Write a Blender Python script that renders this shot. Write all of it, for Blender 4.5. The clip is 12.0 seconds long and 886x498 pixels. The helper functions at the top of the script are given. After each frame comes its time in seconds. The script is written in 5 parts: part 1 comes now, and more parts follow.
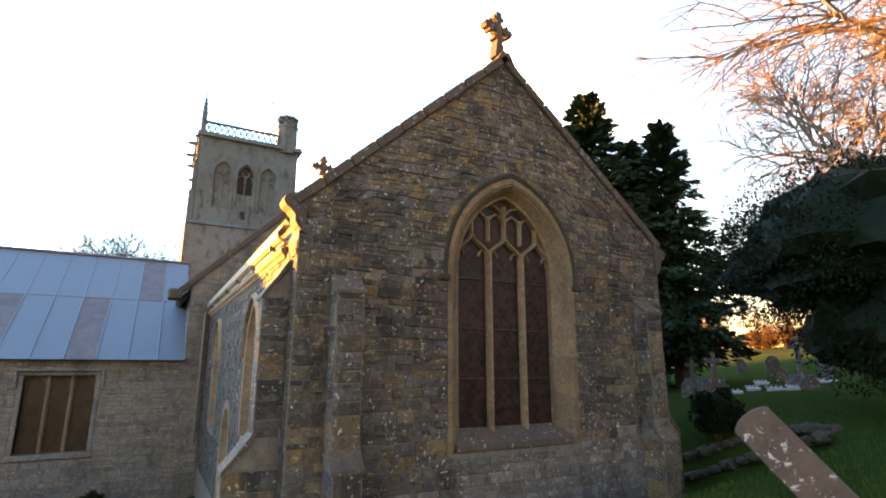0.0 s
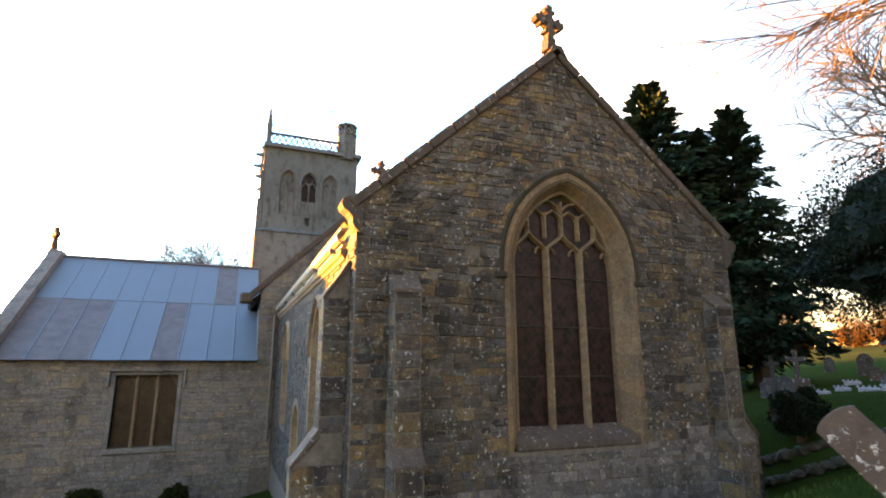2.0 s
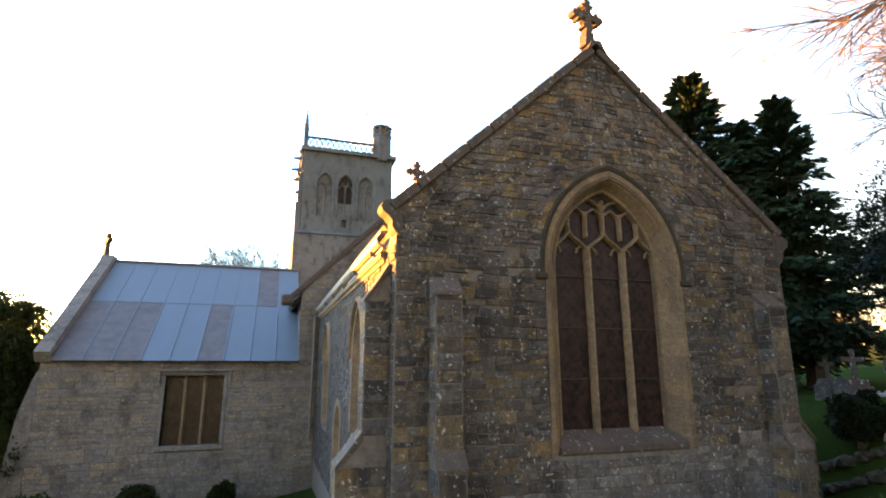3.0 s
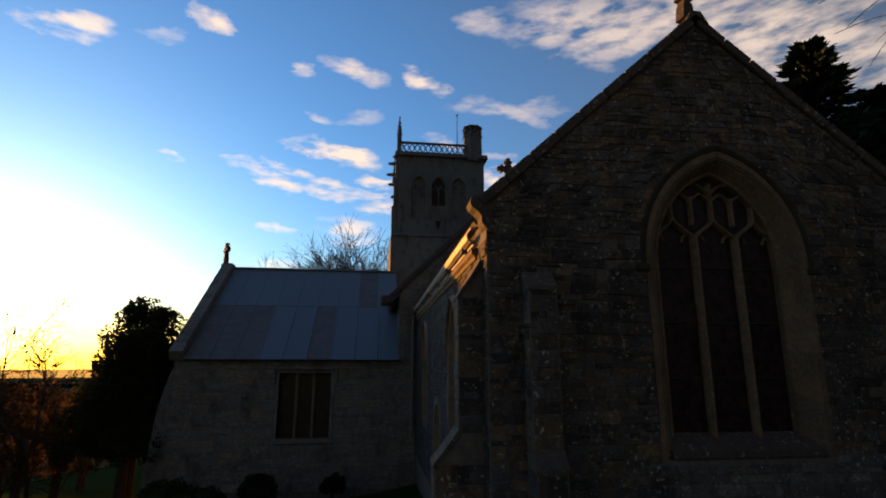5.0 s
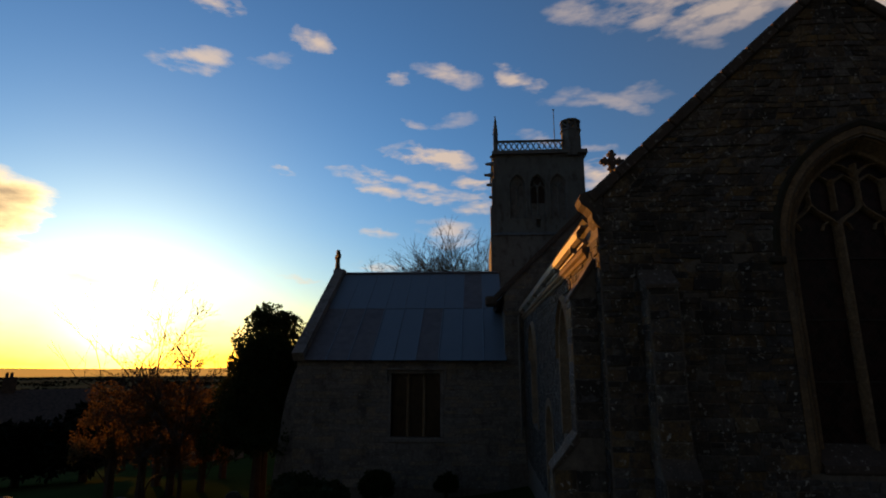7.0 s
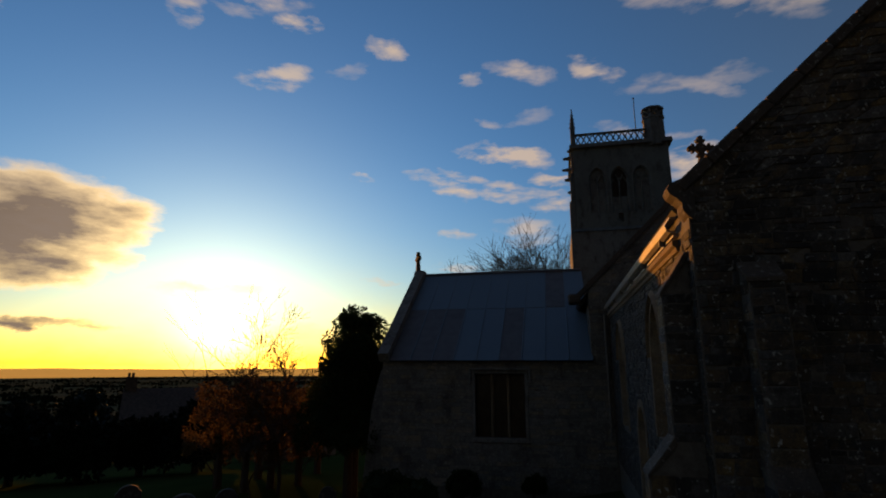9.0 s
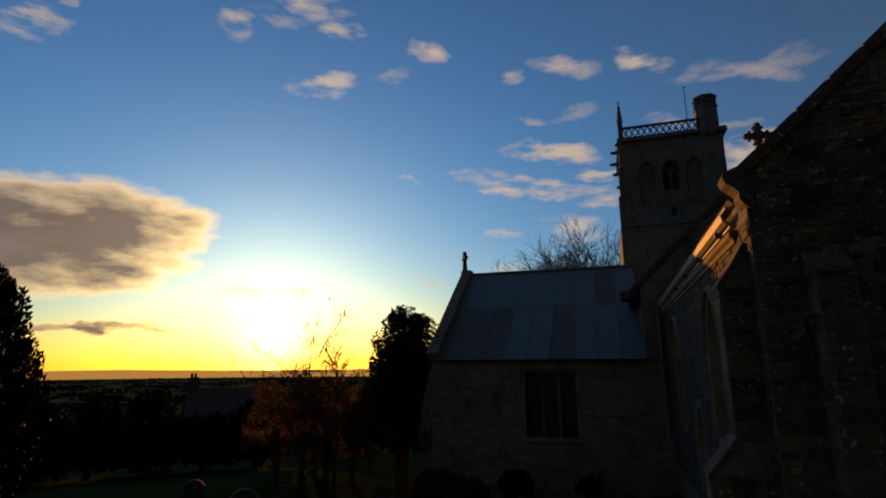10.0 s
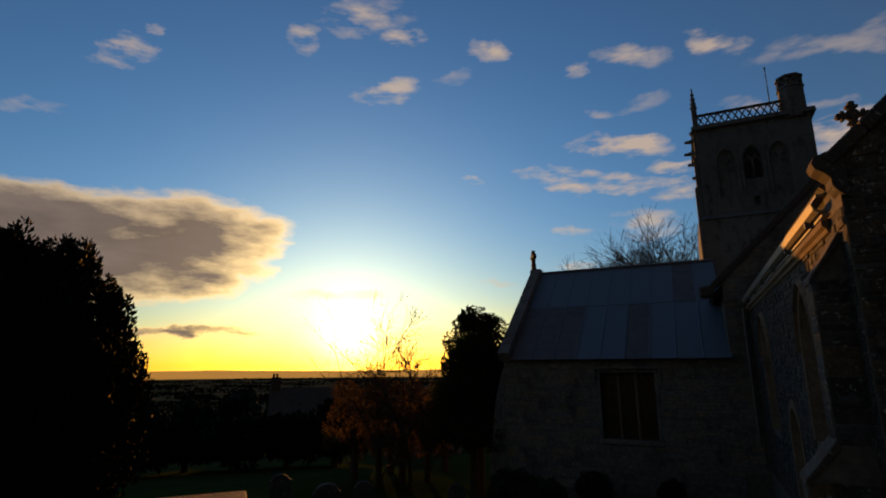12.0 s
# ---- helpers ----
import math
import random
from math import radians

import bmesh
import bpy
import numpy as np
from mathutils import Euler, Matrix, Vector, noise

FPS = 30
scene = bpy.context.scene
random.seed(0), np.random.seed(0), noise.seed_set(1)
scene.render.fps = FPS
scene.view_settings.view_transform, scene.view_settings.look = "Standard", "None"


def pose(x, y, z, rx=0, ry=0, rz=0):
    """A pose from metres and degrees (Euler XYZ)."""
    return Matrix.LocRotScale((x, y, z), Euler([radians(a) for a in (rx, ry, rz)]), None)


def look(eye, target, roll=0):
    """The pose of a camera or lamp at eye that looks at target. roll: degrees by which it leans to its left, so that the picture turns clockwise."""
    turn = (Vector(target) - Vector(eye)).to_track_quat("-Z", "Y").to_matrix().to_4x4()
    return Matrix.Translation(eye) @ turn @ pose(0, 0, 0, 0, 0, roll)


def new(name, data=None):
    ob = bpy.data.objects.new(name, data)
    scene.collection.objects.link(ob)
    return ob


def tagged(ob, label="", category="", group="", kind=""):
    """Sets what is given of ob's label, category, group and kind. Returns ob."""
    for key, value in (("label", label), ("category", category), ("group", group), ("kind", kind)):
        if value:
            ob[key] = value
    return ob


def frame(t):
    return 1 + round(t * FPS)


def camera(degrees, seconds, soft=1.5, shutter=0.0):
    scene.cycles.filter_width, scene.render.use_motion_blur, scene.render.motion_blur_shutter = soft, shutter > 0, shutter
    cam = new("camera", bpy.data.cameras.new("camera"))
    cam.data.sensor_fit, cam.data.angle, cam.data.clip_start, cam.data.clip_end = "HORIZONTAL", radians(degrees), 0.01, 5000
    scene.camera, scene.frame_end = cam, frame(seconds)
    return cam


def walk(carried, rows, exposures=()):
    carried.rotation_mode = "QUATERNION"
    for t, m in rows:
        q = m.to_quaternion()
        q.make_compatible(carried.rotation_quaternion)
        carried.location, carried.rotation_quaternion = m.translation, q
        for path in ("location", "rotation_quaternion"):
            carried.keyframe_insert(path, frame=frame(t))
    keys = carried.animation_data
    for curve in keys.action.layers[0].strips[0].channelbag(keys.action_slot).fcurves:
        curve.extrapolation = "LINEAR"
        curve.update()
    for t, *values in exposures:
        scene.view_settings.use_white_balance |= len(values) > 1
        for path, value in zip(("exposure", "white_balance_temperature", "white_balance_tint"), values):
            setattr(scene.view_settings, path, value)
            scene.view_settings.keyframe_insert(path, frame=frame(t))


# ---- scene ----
cam = camera(80.40, 12.0, soft=1.9)
PATH = [
    (0, (-0.002, -0.063, 2.620), (4.671, 8.506, 4.794), 0.18),
    (0.5, (0.012, -0.059, 2.584), (4.503, 8.607, 4.760), 0.08),
    (1, (0.042, -0.068, 2.553), (4.247, 8.738, 4.737), 0.06),
    (1.5, (0.061, -0.092, 2.554), (3.987, 8.841, 4.742), 0.01),
    (2, (0.059, -0.104, 2.582), (3.692, 8.953, 4.767), -0.00),
    (2.5, (0.036, -0.098, 2.601), (3.381, 9.070, 4.784), 0.08),
    (3, (0.001, -0.062, 2.629), (3.013, 9.224, 4.796), 0.03),
    (5, (0.093, 0.028, 2.596), (1.332, 9.713, 4.757), 0.13),
    (5.5, (0.056, 0.040, 2.606), (0.848, 9.773, 4.763), 0.26),
    (6, (0.031, 0.045, 2.615), (0.348, 9.806, 4.762), 0.33),
    (6.5, (-0.003, 0.058, 2.626), (-0.175, 9.823, 4.775), 0.29),
    (7, (-0.035, 0.029, 2.631), (-0.672, 9.774, 4.781), 0.17),
    (9, (-0.061, 0.061, 2.632), (-2.172, 9.596, 4.781), 0.02),
    (9.5, (-0.052, 0.067, 2.615), (-2.636, 9.484, 4.770), -0.12),
    (10, (-0.056, 0.069, 2.597), (-3.020, 9.373, 4.754), -0.21),
    (10.5, (-0.060, 0.064, 2.598), (-3.360, 9.254, 4.756), -0.27),
    (11, (-0.062, 0.054, 2.598), (-3.674, 9.127, 4.753), -0.31),
    (11.5, (-0.049, 0.015, 2.597), (-3.931, 8.976, 4.752), -0.27),
    (12, (-0.067, -0.017, 2.583), (-4.215, 8.820, 4.753), -0.32),
]
EXPOSURES = [(0.0, 4.5, 7800, 12), (3.3, 4.4, 7800, 12), (3.7, 3.4, 7500, 12), (4.3, 1.7, 6800, 10), (4.7, 1.25, 6500, 10), (5.5, 0.72, 6500, 10), (7.0, 0.32, 6500, 10), (9.0, 0.05, 6500, 10), (12.0, -0.12, 6500, 10)]
walk(cam, [(t, look(eye, target, roll)) for t, eye, target, roll in PATH], EXPOSURES)

# ---- sky, sun ----
SUN_AZ, SUN_EL = radians(-35.2), radians(3.5)   # azimuth from +Y towards +X
SUN_DIR = Vector((math.sin(SUN_AZ) * math.cos(SUN_EL), math.cos(SUN_AZ) * math.cos(SUN_EL), math.sin(SUN_EL)))


class Nodes:
    """Short hand for building a node tree."""

    def __init__(self, tree):
        self.tree = tree
        tree.nodes.clear()

    def add(self, kind, **props):
        n = self.tree.nodes.new(kind)
        for key, value in props.items():
            setattr(n, key, value)
        return n

    def put(self, value, socket):
        if isinstance(value, bpy.types.NodeSocket):
            self.tree.links.new(value, socket)
        elif value is not None:
            socket.default_value = value

    def math(self, op, a, b=None, c=None, clamp=False):
        n = self.add("ShaderNodeMath", operation=op, use_clamp=clamp)
        for i, v in enumerate((a, b, c)):
            self.put(v, n.inputs[i])
        return n.outputs[0]

    def vmath(self, op, a, b=None):
        n = self.add("ShaderNodeVectorMath", operation=op)
        self.put(a, n.inputs[0])
        self.put(b, n.inputs[1])
        return n.outputs["Value"] if op in ("DOT_PRODUCT", "LENGTH", "DISTANCE") else n.outputs[0]

    def noise(self, vector, scale, detail=4.0, rough=0.55, distort=0.0):
        n = self.add("ShaderNodeTexNoise")
        self.put(vector, n.inputs["Vector"])
        n.inputs["Scale"].default_value = scale
        n.inputs["Detail"].default_value = detail
        n.inputs["Roughness"].default_value = rough
        n.inputs["Distortion"].default_value = distort
        return n.outputs["Fac"], n.outputs["Color"]

    def ramp(self, fac, stops):
        n = self.add("ShaderNodeValToRGB")
        el = n.color_ramp.elements
        while len(el) < len(stops):
            el.new(0.5)
        for e, (p, c) in zip(el, stops):
            e.position = p
            e.color = (c, c, c, 1) if isinstance(c, (int, float)) else (*c, 1)
        self.put(fac, n.inputs[0])
        return n.outputs[0]

    def mix(self, fac, a, b, blend="MIX"):
        n = self.add("ShaderNodeMix", data_type="RGBA", blend_type=blend)
        self.put(fac, n.inputs[0])
        for v, s in ((a, n.inputs[6]), (b, n.inputs[7])):
            self.put((*v, 1) if isinstance(v, tuple) and len(v) == 3 else v, s)
        return n.outputs[2]


# Clouds of the evening sky: azimuth, elevation, half width, half height (degrees), thickness, lean.
CLOUDS = [
    (-4.8, 22.2, 4.6, 0.89, 1.0, 0.14), (-11.9, 19.9, 3.7, 0.71, 0.85, 0.09), (-10.5, 18.5, 2.1, 0.71, 0.8, 0.09), (-5.5, 18.4, 2.6, 0.97, 0.8, 0.12),
    (-0.8, 17.4, 2.9, 0.94, 0.8, 0.14), (-0.3, 19.6, 1.9, 0.65, 0.75, 0.16), (-3.3, 14.2, 3.0, 1.36, 0.65, 0.11), (-11.4, 14.1, 1.9, 0.47, 0.75, 0.07),
    (-22.4, 20.0, 1.2, 0.48, 0.8, 0.03), (-32.8, 28.5, 2.5, 0.67, 0.65, -0.04), (-19.1, 33.0, 2.2, 0.86, 0.75, 0.06), (-34.7, 36.3, 5.1, 1.53, 0.6, -0.07),
    (-29.5, 34.4, 2.2, 0.68, 0.75, -0.02), (-41.5, 33.5, 1.7, 1.14, 0.6, -0.12), (-59.5, 28.5, 2.2, 1.04, 0.8, -0.27), (-57.0, 31.4, 0.8, 0.51, 0.6, -0.26),
    (-3.6, 30.8, 3.5, 0.93, 0.6, 0.19), (5.2, 30.1, 2.6, 0.96, 0.7, 0.27), (-9.3, 30.3, 0.9, 0.74, 0.5, 0.14), (-7.2, 25.7, 1.4, 0.44, 0.4, 0.14),
    (-11.4, 10.2, 2.1, 0.53, 0.85, 0.06), (-19.3, 8.8, 2.2, 0.31, 0.6, 0.03), (13.7, 20.1, 2.6, 1.97, 0.75, 0.28), (-66.0, 22.0, 2.3, 0.82, 0.35, -0.28),
    (15.3, 26.8, 3.6, 0.79, 0.4, 0.36), (26.5, 33.6, 10.5, 2.9, 0.55, 0.17), (44.0, 28.6, 9.5, 4.4, 0.6, 0.33), (34.5, 33.0, 8.5, 3.2, 0.55, 0.3),
    (12.2, 35.7, 4.1, 1.13, 0.4, 0.07), (14.5, 27.4, 5.8, 0.90, 0.35, 0.07), (-3.4, 26.1, 3.2, 0.57, 0.3, -0.05), (-24.0, 30.6, 2.1, 0.59, 0.3, -0.23),
    (-31.0, 29.2, 2.3, 1.01, 0.7, -0.30), (7.1, 24.1, 2.4, 0.70, 0.4, 0.25),
]
HEAVY = [  # the grey bank beside the sun
    (-63.5, 12.2, 11.0, 3.0, 1.25, -0.06), (-53.5, 11.8, 8.0, 3.9, 1.2, -0.08), (-47.0, 13.4, 4.6, 1.6, 0.8, -0.12), (-60.5, 8.8, 9.5, 2.7, 1.15, -0.03), (-52.5, 8.6, 5.5, 2.0, 1.0, -0.05), (-46.5, 10.2, 3.2, 1.3, 0.6, 0.1),
    (-50.8, 3.3, 5.4, 0.42, 1.0, -0.01), (-55.7, 3.0, 3.4, 0.3, 0.8, -0.01), (-26.8, 3.1, 3.6, 0.96, 0.5, 0.01), (-36.4, 7.3, 4.1, 0.59, 0.35, -0.01),
]


def build_world():
    world = bpy.data.worlds.new("evening_sky")
    world.use_nodes = True
    scene.world = world
    n = Nodes(world.node_tree)
    way = n.vmath("NORMALIZE", n.add("ShaderNodeTexCoord").outputs["Generated"])
    sky = n.add("ShaderNodeTexSky", sky_type="NISHITA", sun_disc=False, sun_elevation=SUN_EL, sun_rotation=SUN_AZ,
                altitude=60, air_density=1.0, dust_density=0.6, ozone_density=2.2)
    sep = n.add("ShaderNodeSeparateXYZ")
    n.put(way, sep.inputs[0])
    az = n.math("DEGREES", n.math("ARCTAN2", sep.outputs[0], sep.outputs[1]))
    el = n.math("DEGREES", n.math("ARCSINE", sep.outputs[2]))
    # ragged edges: the coordinates are pushed about by noise before the banks are laid out
    stretched = n.vmath("MULTIPLY", way, (1.0, 1.0, 2.2))
    _, warp = n.noise(stretched, 13.0, 6.0, 0.62)
    wsep = n.add("ShaderNodeSeparateColor")
    n.put(warp, wsep.inputs[0])
    az = n.math("MULTIPLY_ADD", n.math("SUBTRACT", wsep.outputs[0], 0.5), 6.5, az)
    el = n.math("MULTIPLY_ADD", n.math("SUBTRACT", wsep.outputs[1], 0.5), 2.6, el)
    fine, _ = n.noise(n.vmath("MULTIPLY", way, (1.0, 1.0, 3.2)), 17.0, 6.0, 0.55)

    def bank(rows):
        total = None
        for a, e, ha, he, thick, lean in rows:
            da = n.math("MULTIPLY", n.math("SUBTRACT", az, a), 1.0 / ha)
            de = n.math("SUBTRACT", el, e)
            if lean:
                de = n.math("MULTIPLY_ADD", da, lean * ha, de)
            de = n.math("MULTIPLY", de, 1.0 / he)
            d = n.math("ADD", n.math("MULTIPLY", da, da), n.math("MULTIPLY", de, de))
            m = n.math("MULTIPLY", n.math("MULTIPLY_ADD", d, -0.5, 1.0, clamp=True), thick)
            total = m if total is None else n.math("MAXIMUM", total, m)
        return total

    near_bank = bank(CLOUDS)
    light = n.math("MULTIPLY", near_bank, n.ramp(fine, [(0.36, 0.1), (0.6, 1.0)]))
    light = n.math("MULTIPLY", n.ramp(light, [(0.06, 0.0), (0.75, 1.0)]), 0.85)
    dark_bank = bank(HEAVY)
    ragged = n.math("MULTIPLY", n.math("SUBTRACT", fine, 0.5), n.math("MULTIPLY", dark_bank, 3.0, clamp=True))
    coarse, _ = n.noise(n.vmath("MULTIPLY", way, (1.0, 1.0, 3.5)), 6.0, 5.0, 0.6)
    heavy = n.math("MULTIPLY_ADD", ragged, 0.8, n.math("MULTIPLY", dark_bank, n.math("MULTIPLY_ADD", coarse, 1.0, 0.5)))
    core = n.ramp(heavy, [(0.38, 0.0), (1.0, 1.0)])
    veil = n.ramp(heavy, [(0.04, 0.0), (0.5, 1.0)])
    # the glow round the low sun, and the yellow band along the horizon under it
    cosine = n.vmath("DOT_PRODUCT", way, tuple(SUN_DIR))
    off = n.math("DEGREES", n.math("ARCCOSINE", n.math("MINIMUM", cosine, 0.999999)))
    near = n.math("POWER", 2.718, n.math("MULTIPLY", n.math("POWER", n.math("DIVIDE", off, 3.2), 2.0), -1.0))
    wide = n.math("POWER", 2.718, n.math("MULTIPLY", off, -1.0 / 8.0))
    low = n.math("POWER", 2.718, n.math("MULTIPLY", n.math("ABSOLUTE", el), -1.0 / 4.4))
    band = n.math("MULTIPLY", low, n.math("POWER", 2.718, n.math("MULTIPLY", off, -1.0 / 22.0)))
    # the sky is far brighter and bluer on the sun's side than behind the viewer
    toward = n.math("POWER", n.math("MULTIPLY_ADD", cosine, 0.5, 0.5), 1.5)
    tint = n.mix(toward, (0.9, 0.55, 0.5), (1.25, 2.55, 3.8))
    aside = n.math("MULTIPLY", n.math("MULTIPLY", toward, n.math("POWER", n.math("SUBTRACT", 1.0, toward), 2.0)), 4.0)
    tint = n.mix(1.0, tint, n.mix(aside, (0, 0, 0), (2.4, 1.0, 0.2)), "ADD")
    base = n.mix(1.0, sky.outputs[0], tint, "MULTIPLY")
    base = n.mix(1.0, base, n.mix(n.math("MULTIPLY", low, toward), (1, 1, 1), (1.0, 0.5, 0.12)), "MULTIPLY")
    glow = n.mix(1.0, n.mix(near, (0, 0, 0), (34.0, 27.0, 13.0)), n.mix(wide, (0, 0, 0), (9.5, 5.6, 3.2)), "ADD")
    glow = n.mix(1.0, glow, n.mix(band, (0, 0, 0), (28.0, 12.5, 0.2)), "ADD")
    clear = n.mix(1.0, base, glow, "ADD")
    warm = n.math("POWER", 2.718, n.math("MULTIPLY", off, -1.0 / 14.0))
    tone = n.mix(wide, (10.0, 7.6, 5.8), (34.0, 27.0, 14.0))
    col = n.mix(light, clear, tone)
    rim = n.mix(warm, (8.0, 6.0, 3.8), (60.0, 36.0, 9.0))
    col = n.mix(n.math("MULTIPLY", veil, 0.75), col, rim)
    body = n.mix(warm, (1.6, 1.4, 1.6), (10.0, 6.5, 3.0))
    body = n.mix(n.ramp(coarse, [(0.4, 0.0), (0.65, 0.7)]), body, (4.2, 3.2, 2.6))
    col = n.mix(core, col, body)
    back = n.add("ShaderNodeBackground")
    n.put(col, back.inputs[0])
    back.inputs[1].default_value = 0.06
    out = n.add("ShaderNodeOutputWorld")
    n.put(back.outputs[0], out.inputs[0])


build_world()
sun = new("sun", bpy.data.lights.new("sun", "SUN"))
sun.data.energy, sun.data.angle, sun.data.color = 3.6, radians(0.53), (1.0, 0.36, 0.045)
sun.matrix_world = look(SUN_DIR * 300, (0, 0, 0))

# ---- materials ----


def material(name, build, bump=0.0, rough=0.85, spec=0.3, metal=0.0, bump_distance=0.02):
    """build(n, place) returns a colour, and optionally a height and a roughness."""
    m = bpy.data.materials.new(name)
    m.use_nodes = True
    n = Nodes(m.node_tree)
    place = n.add("ShaderNodeNewGeometry").outputs["Position"]
    made = build(n, place)
    made = made if isinstance(made, tuple) else (made,)
    b = n.add("ShaderNodeBsdfPrincipled")
    n.put(made[0], b.inputs["Base Color"])
    b.inputs["Roughness"].default_value = rough
    b.inputs["Specular IOR Level"].default_value = spec
    b.inputs["Metallic"].default_value = metal
    if len(made) > 2 and made[2] is not None:
        n.put(made[2], b.inputs["Roughness"])
    if bump and len(made) > 1 and made[1] is not None:
        k = n.add("ShaderNodeBump")
        k.inputs["Strength"].default_value = bump
        k.inputs["Distance"].default_value = bump_distance
        n.put(made[1], k.inputs["Height"])
        n.put(k.outputs[0], b.inputs["Normal"])
    out = n.add("ShaderNodeOutputMaterial")
    n.put(b.outputs[0], out.inputs[0])
    return m


def stone_colour(tones, lichen=0.5, stain=0.5, piece="island", soot=0.25):
    def build(n, place):
        if piece == "island":
            rnd = n.add("ShaderNodeNewGeometry").outputs["Random Per Island"]
        else:
            rnd = n.add("ShaderNodeObjectInfo").outputs["Random"]
        big, _ = n.noise(place, 0.5, 5, 0.6)
        mid, _ = n.noise(n.vmath("MULTIPLY", place, (1.0, 1.0, 0.42)), 2.4, 6, 0.7)
        fine, _ = n.noise(place, 30.0, 6, 0.75)
        grain, _ = n.noise(place, 8.0, 6, 0.75)
        speck, _ = n.noise(place, 17.0, 3, 0.6)
        blotch, _ = n.noise(place, 4.2, 5, 0.7)
        rnd = n.math("FRACT", n.math("ADD", n.math("MULTIPLY_ADD", grain, 0.22, n.math("MULTIPLY", rnd, 1.0)), n.math("MULTIPLY", blotch, 0.35)))
        col = n.ramp(rnd, [((i + 0.5) / len(tones), t) for i, t in enumerate(tones)])
        col = n.mix(n.ramp(fine, [(0.35, 0.65), (0.7, 0.0)]), col, (0.045, 0.04, 0.036))
        col = n.mix(n.ramp(grain, [(0.3, 0.5), (0.55, 0.0)]), col, (0.06, 0.052, 0.045))
        # soot in broad patches and streaks, and pale lichen spots
        col = n.mix(n.math("MULTIPLY", n.ramp(big, [(0.42, 0.0), (0.62, 1.0)]), n.math("MULTIPLY_ADD", mid, soot, soot * 0.45)), col, (0.028, 0.027, 0.027))
        col = n.mix(n.math("MULTIPLY", n.ramp(mid, [(0.52, 0.0), (0.64, 1.0)]), stain), col, (0.03, 0.028, 0.027))
        col = n.mix(n.math("MULTIPLY", n.ramp(speck, [(0.61, 0.0), (0.65, 1.0)]), n.math("MULTIPLY", n.ramp(blotch, [(0.42, 0.1), (0.6, 1.0)]), lichen)), col, (0.5, 0.5, 0.46))
        return col, n.math("ADD", fine, n.math("MULTIPLY", mid, 0.7))
    return build


RUBBLE = [(0.05, 0.044, 0.04), (0.18, 0.15, 0.115), (0.36, 0.235, 0.09), (0.085, 0.08, 0.08), (0.28, 0.265, 0.24),
          (0.075, 0.055, 0.043), (0.4, 0.31, 0.18), (0.11, 0.108, 0.112), (0.22, 0.165, 0.11), (0.16, 0.162, 0.17)]
LIMEWASHED = [(0.2, 0.195, 0.19), (0.3, 0.295, 0.285), (0.13, 0.125, 0.12), (0.36, 0.35, 0.34), (0.24, 0.21, 0.17), (0.17, 0.17, 0.175)]
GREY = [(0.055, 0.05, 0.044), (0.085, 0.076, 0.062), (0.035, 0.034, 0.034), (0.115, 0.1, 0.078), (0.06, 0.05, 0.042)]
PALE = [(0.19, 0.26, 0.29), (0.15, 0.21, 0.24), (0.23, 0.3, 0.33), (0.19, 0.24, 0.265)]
M_RUBBLE = material("rubble_stone", stone_colour(RUBBLE, 0.85, 0.75, soot=0.55), 1.0)
M_STONE = material("rubble_stone_single", stone_colour(RUBBLE, 0.85, 0.75, "object", 0.55), 1.0)
M_LIMEWASH = material("limewashed_rubble_stone", stone_colour(LIMEWASHED, 0.7, 0.6), 1.0)
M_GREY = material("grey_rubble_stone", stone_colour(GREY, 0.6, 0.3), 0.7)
M_WING = material("coursed_rubble_stone", stone_colour([(0.25, 0.245, 0.235), (0.38, 0.36, 0.32), (0.42, 0.36, 0.26), (0.3, 0.3, 0.3), (0.34, 0.33, 0.31)], 0.7, 0.4), 0.8)
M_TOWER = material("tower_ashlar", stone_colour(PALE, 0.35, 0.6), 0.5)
M_MORTAR = material("mortar", lambda n, p: (n.ramp(n.noise(p, 9, 6, 0.7)[0], [(0.3, (0.09, 0.08, 0.068)), (0.7, (0.19, 0.17, 0.145))]), n.noise(p, 60, 4)[0]), 0.6)
M_DRESSED = material("honey_dressed_stone", stone_colour([(0.33, 0.225, 0.12), (0.28, 0.19, 0.1), (0.37, 0.27, 0.16), (0.25, 0.18, 0.11)], 0.25, 0.3), 0.4)
M_COPING = material("coping_stone", stone_colour([(0.13, 0.1, 0.08), (0.1, 0.085, 0.075), (0.16, 0.125, 0.095)], 0.5, 0.4), 0.5)
M_DARKSTONE = material("mossy_dark_stone", lambda n, p: (n.mix(n.ramp(n.noise(p, 7, 6, 0.7)[0], [(0.4, 0.0), (0.6, 1.0)]), (0.05, 0.04, 0.032), (0.03, 0.032, 0.018)), n.noise(p, 30, 6)[0]), 0.7)


def lead(n, p):
    rnd = n.add("ShaderNodeObjectInfo").outputs["Random"]
    a, _ = n.noise(n.vmath("MULTIPLY", p, (1.0, 0.35, 0.35)), 2.6, 6, 0.65)
    b, _ = n.noise(p, 22, 5, 0.6)
    col = n.mix(a, (0.085, 0.125, 0.165), (0.145, 0.195, 0.245))
    col = n.mix(n.math("MULTIPLY", rnd, 0.35), col, (0.115, 0.15, 0.19))
    col = n.mix(n.ramp(b, [(0.55, 0.0), (0.8, 0.35)]), col, (0.18, 0.22, 0.26))
    return col, b, n.math("MULTIPLY_ADD", a, 0.25, 0.4)


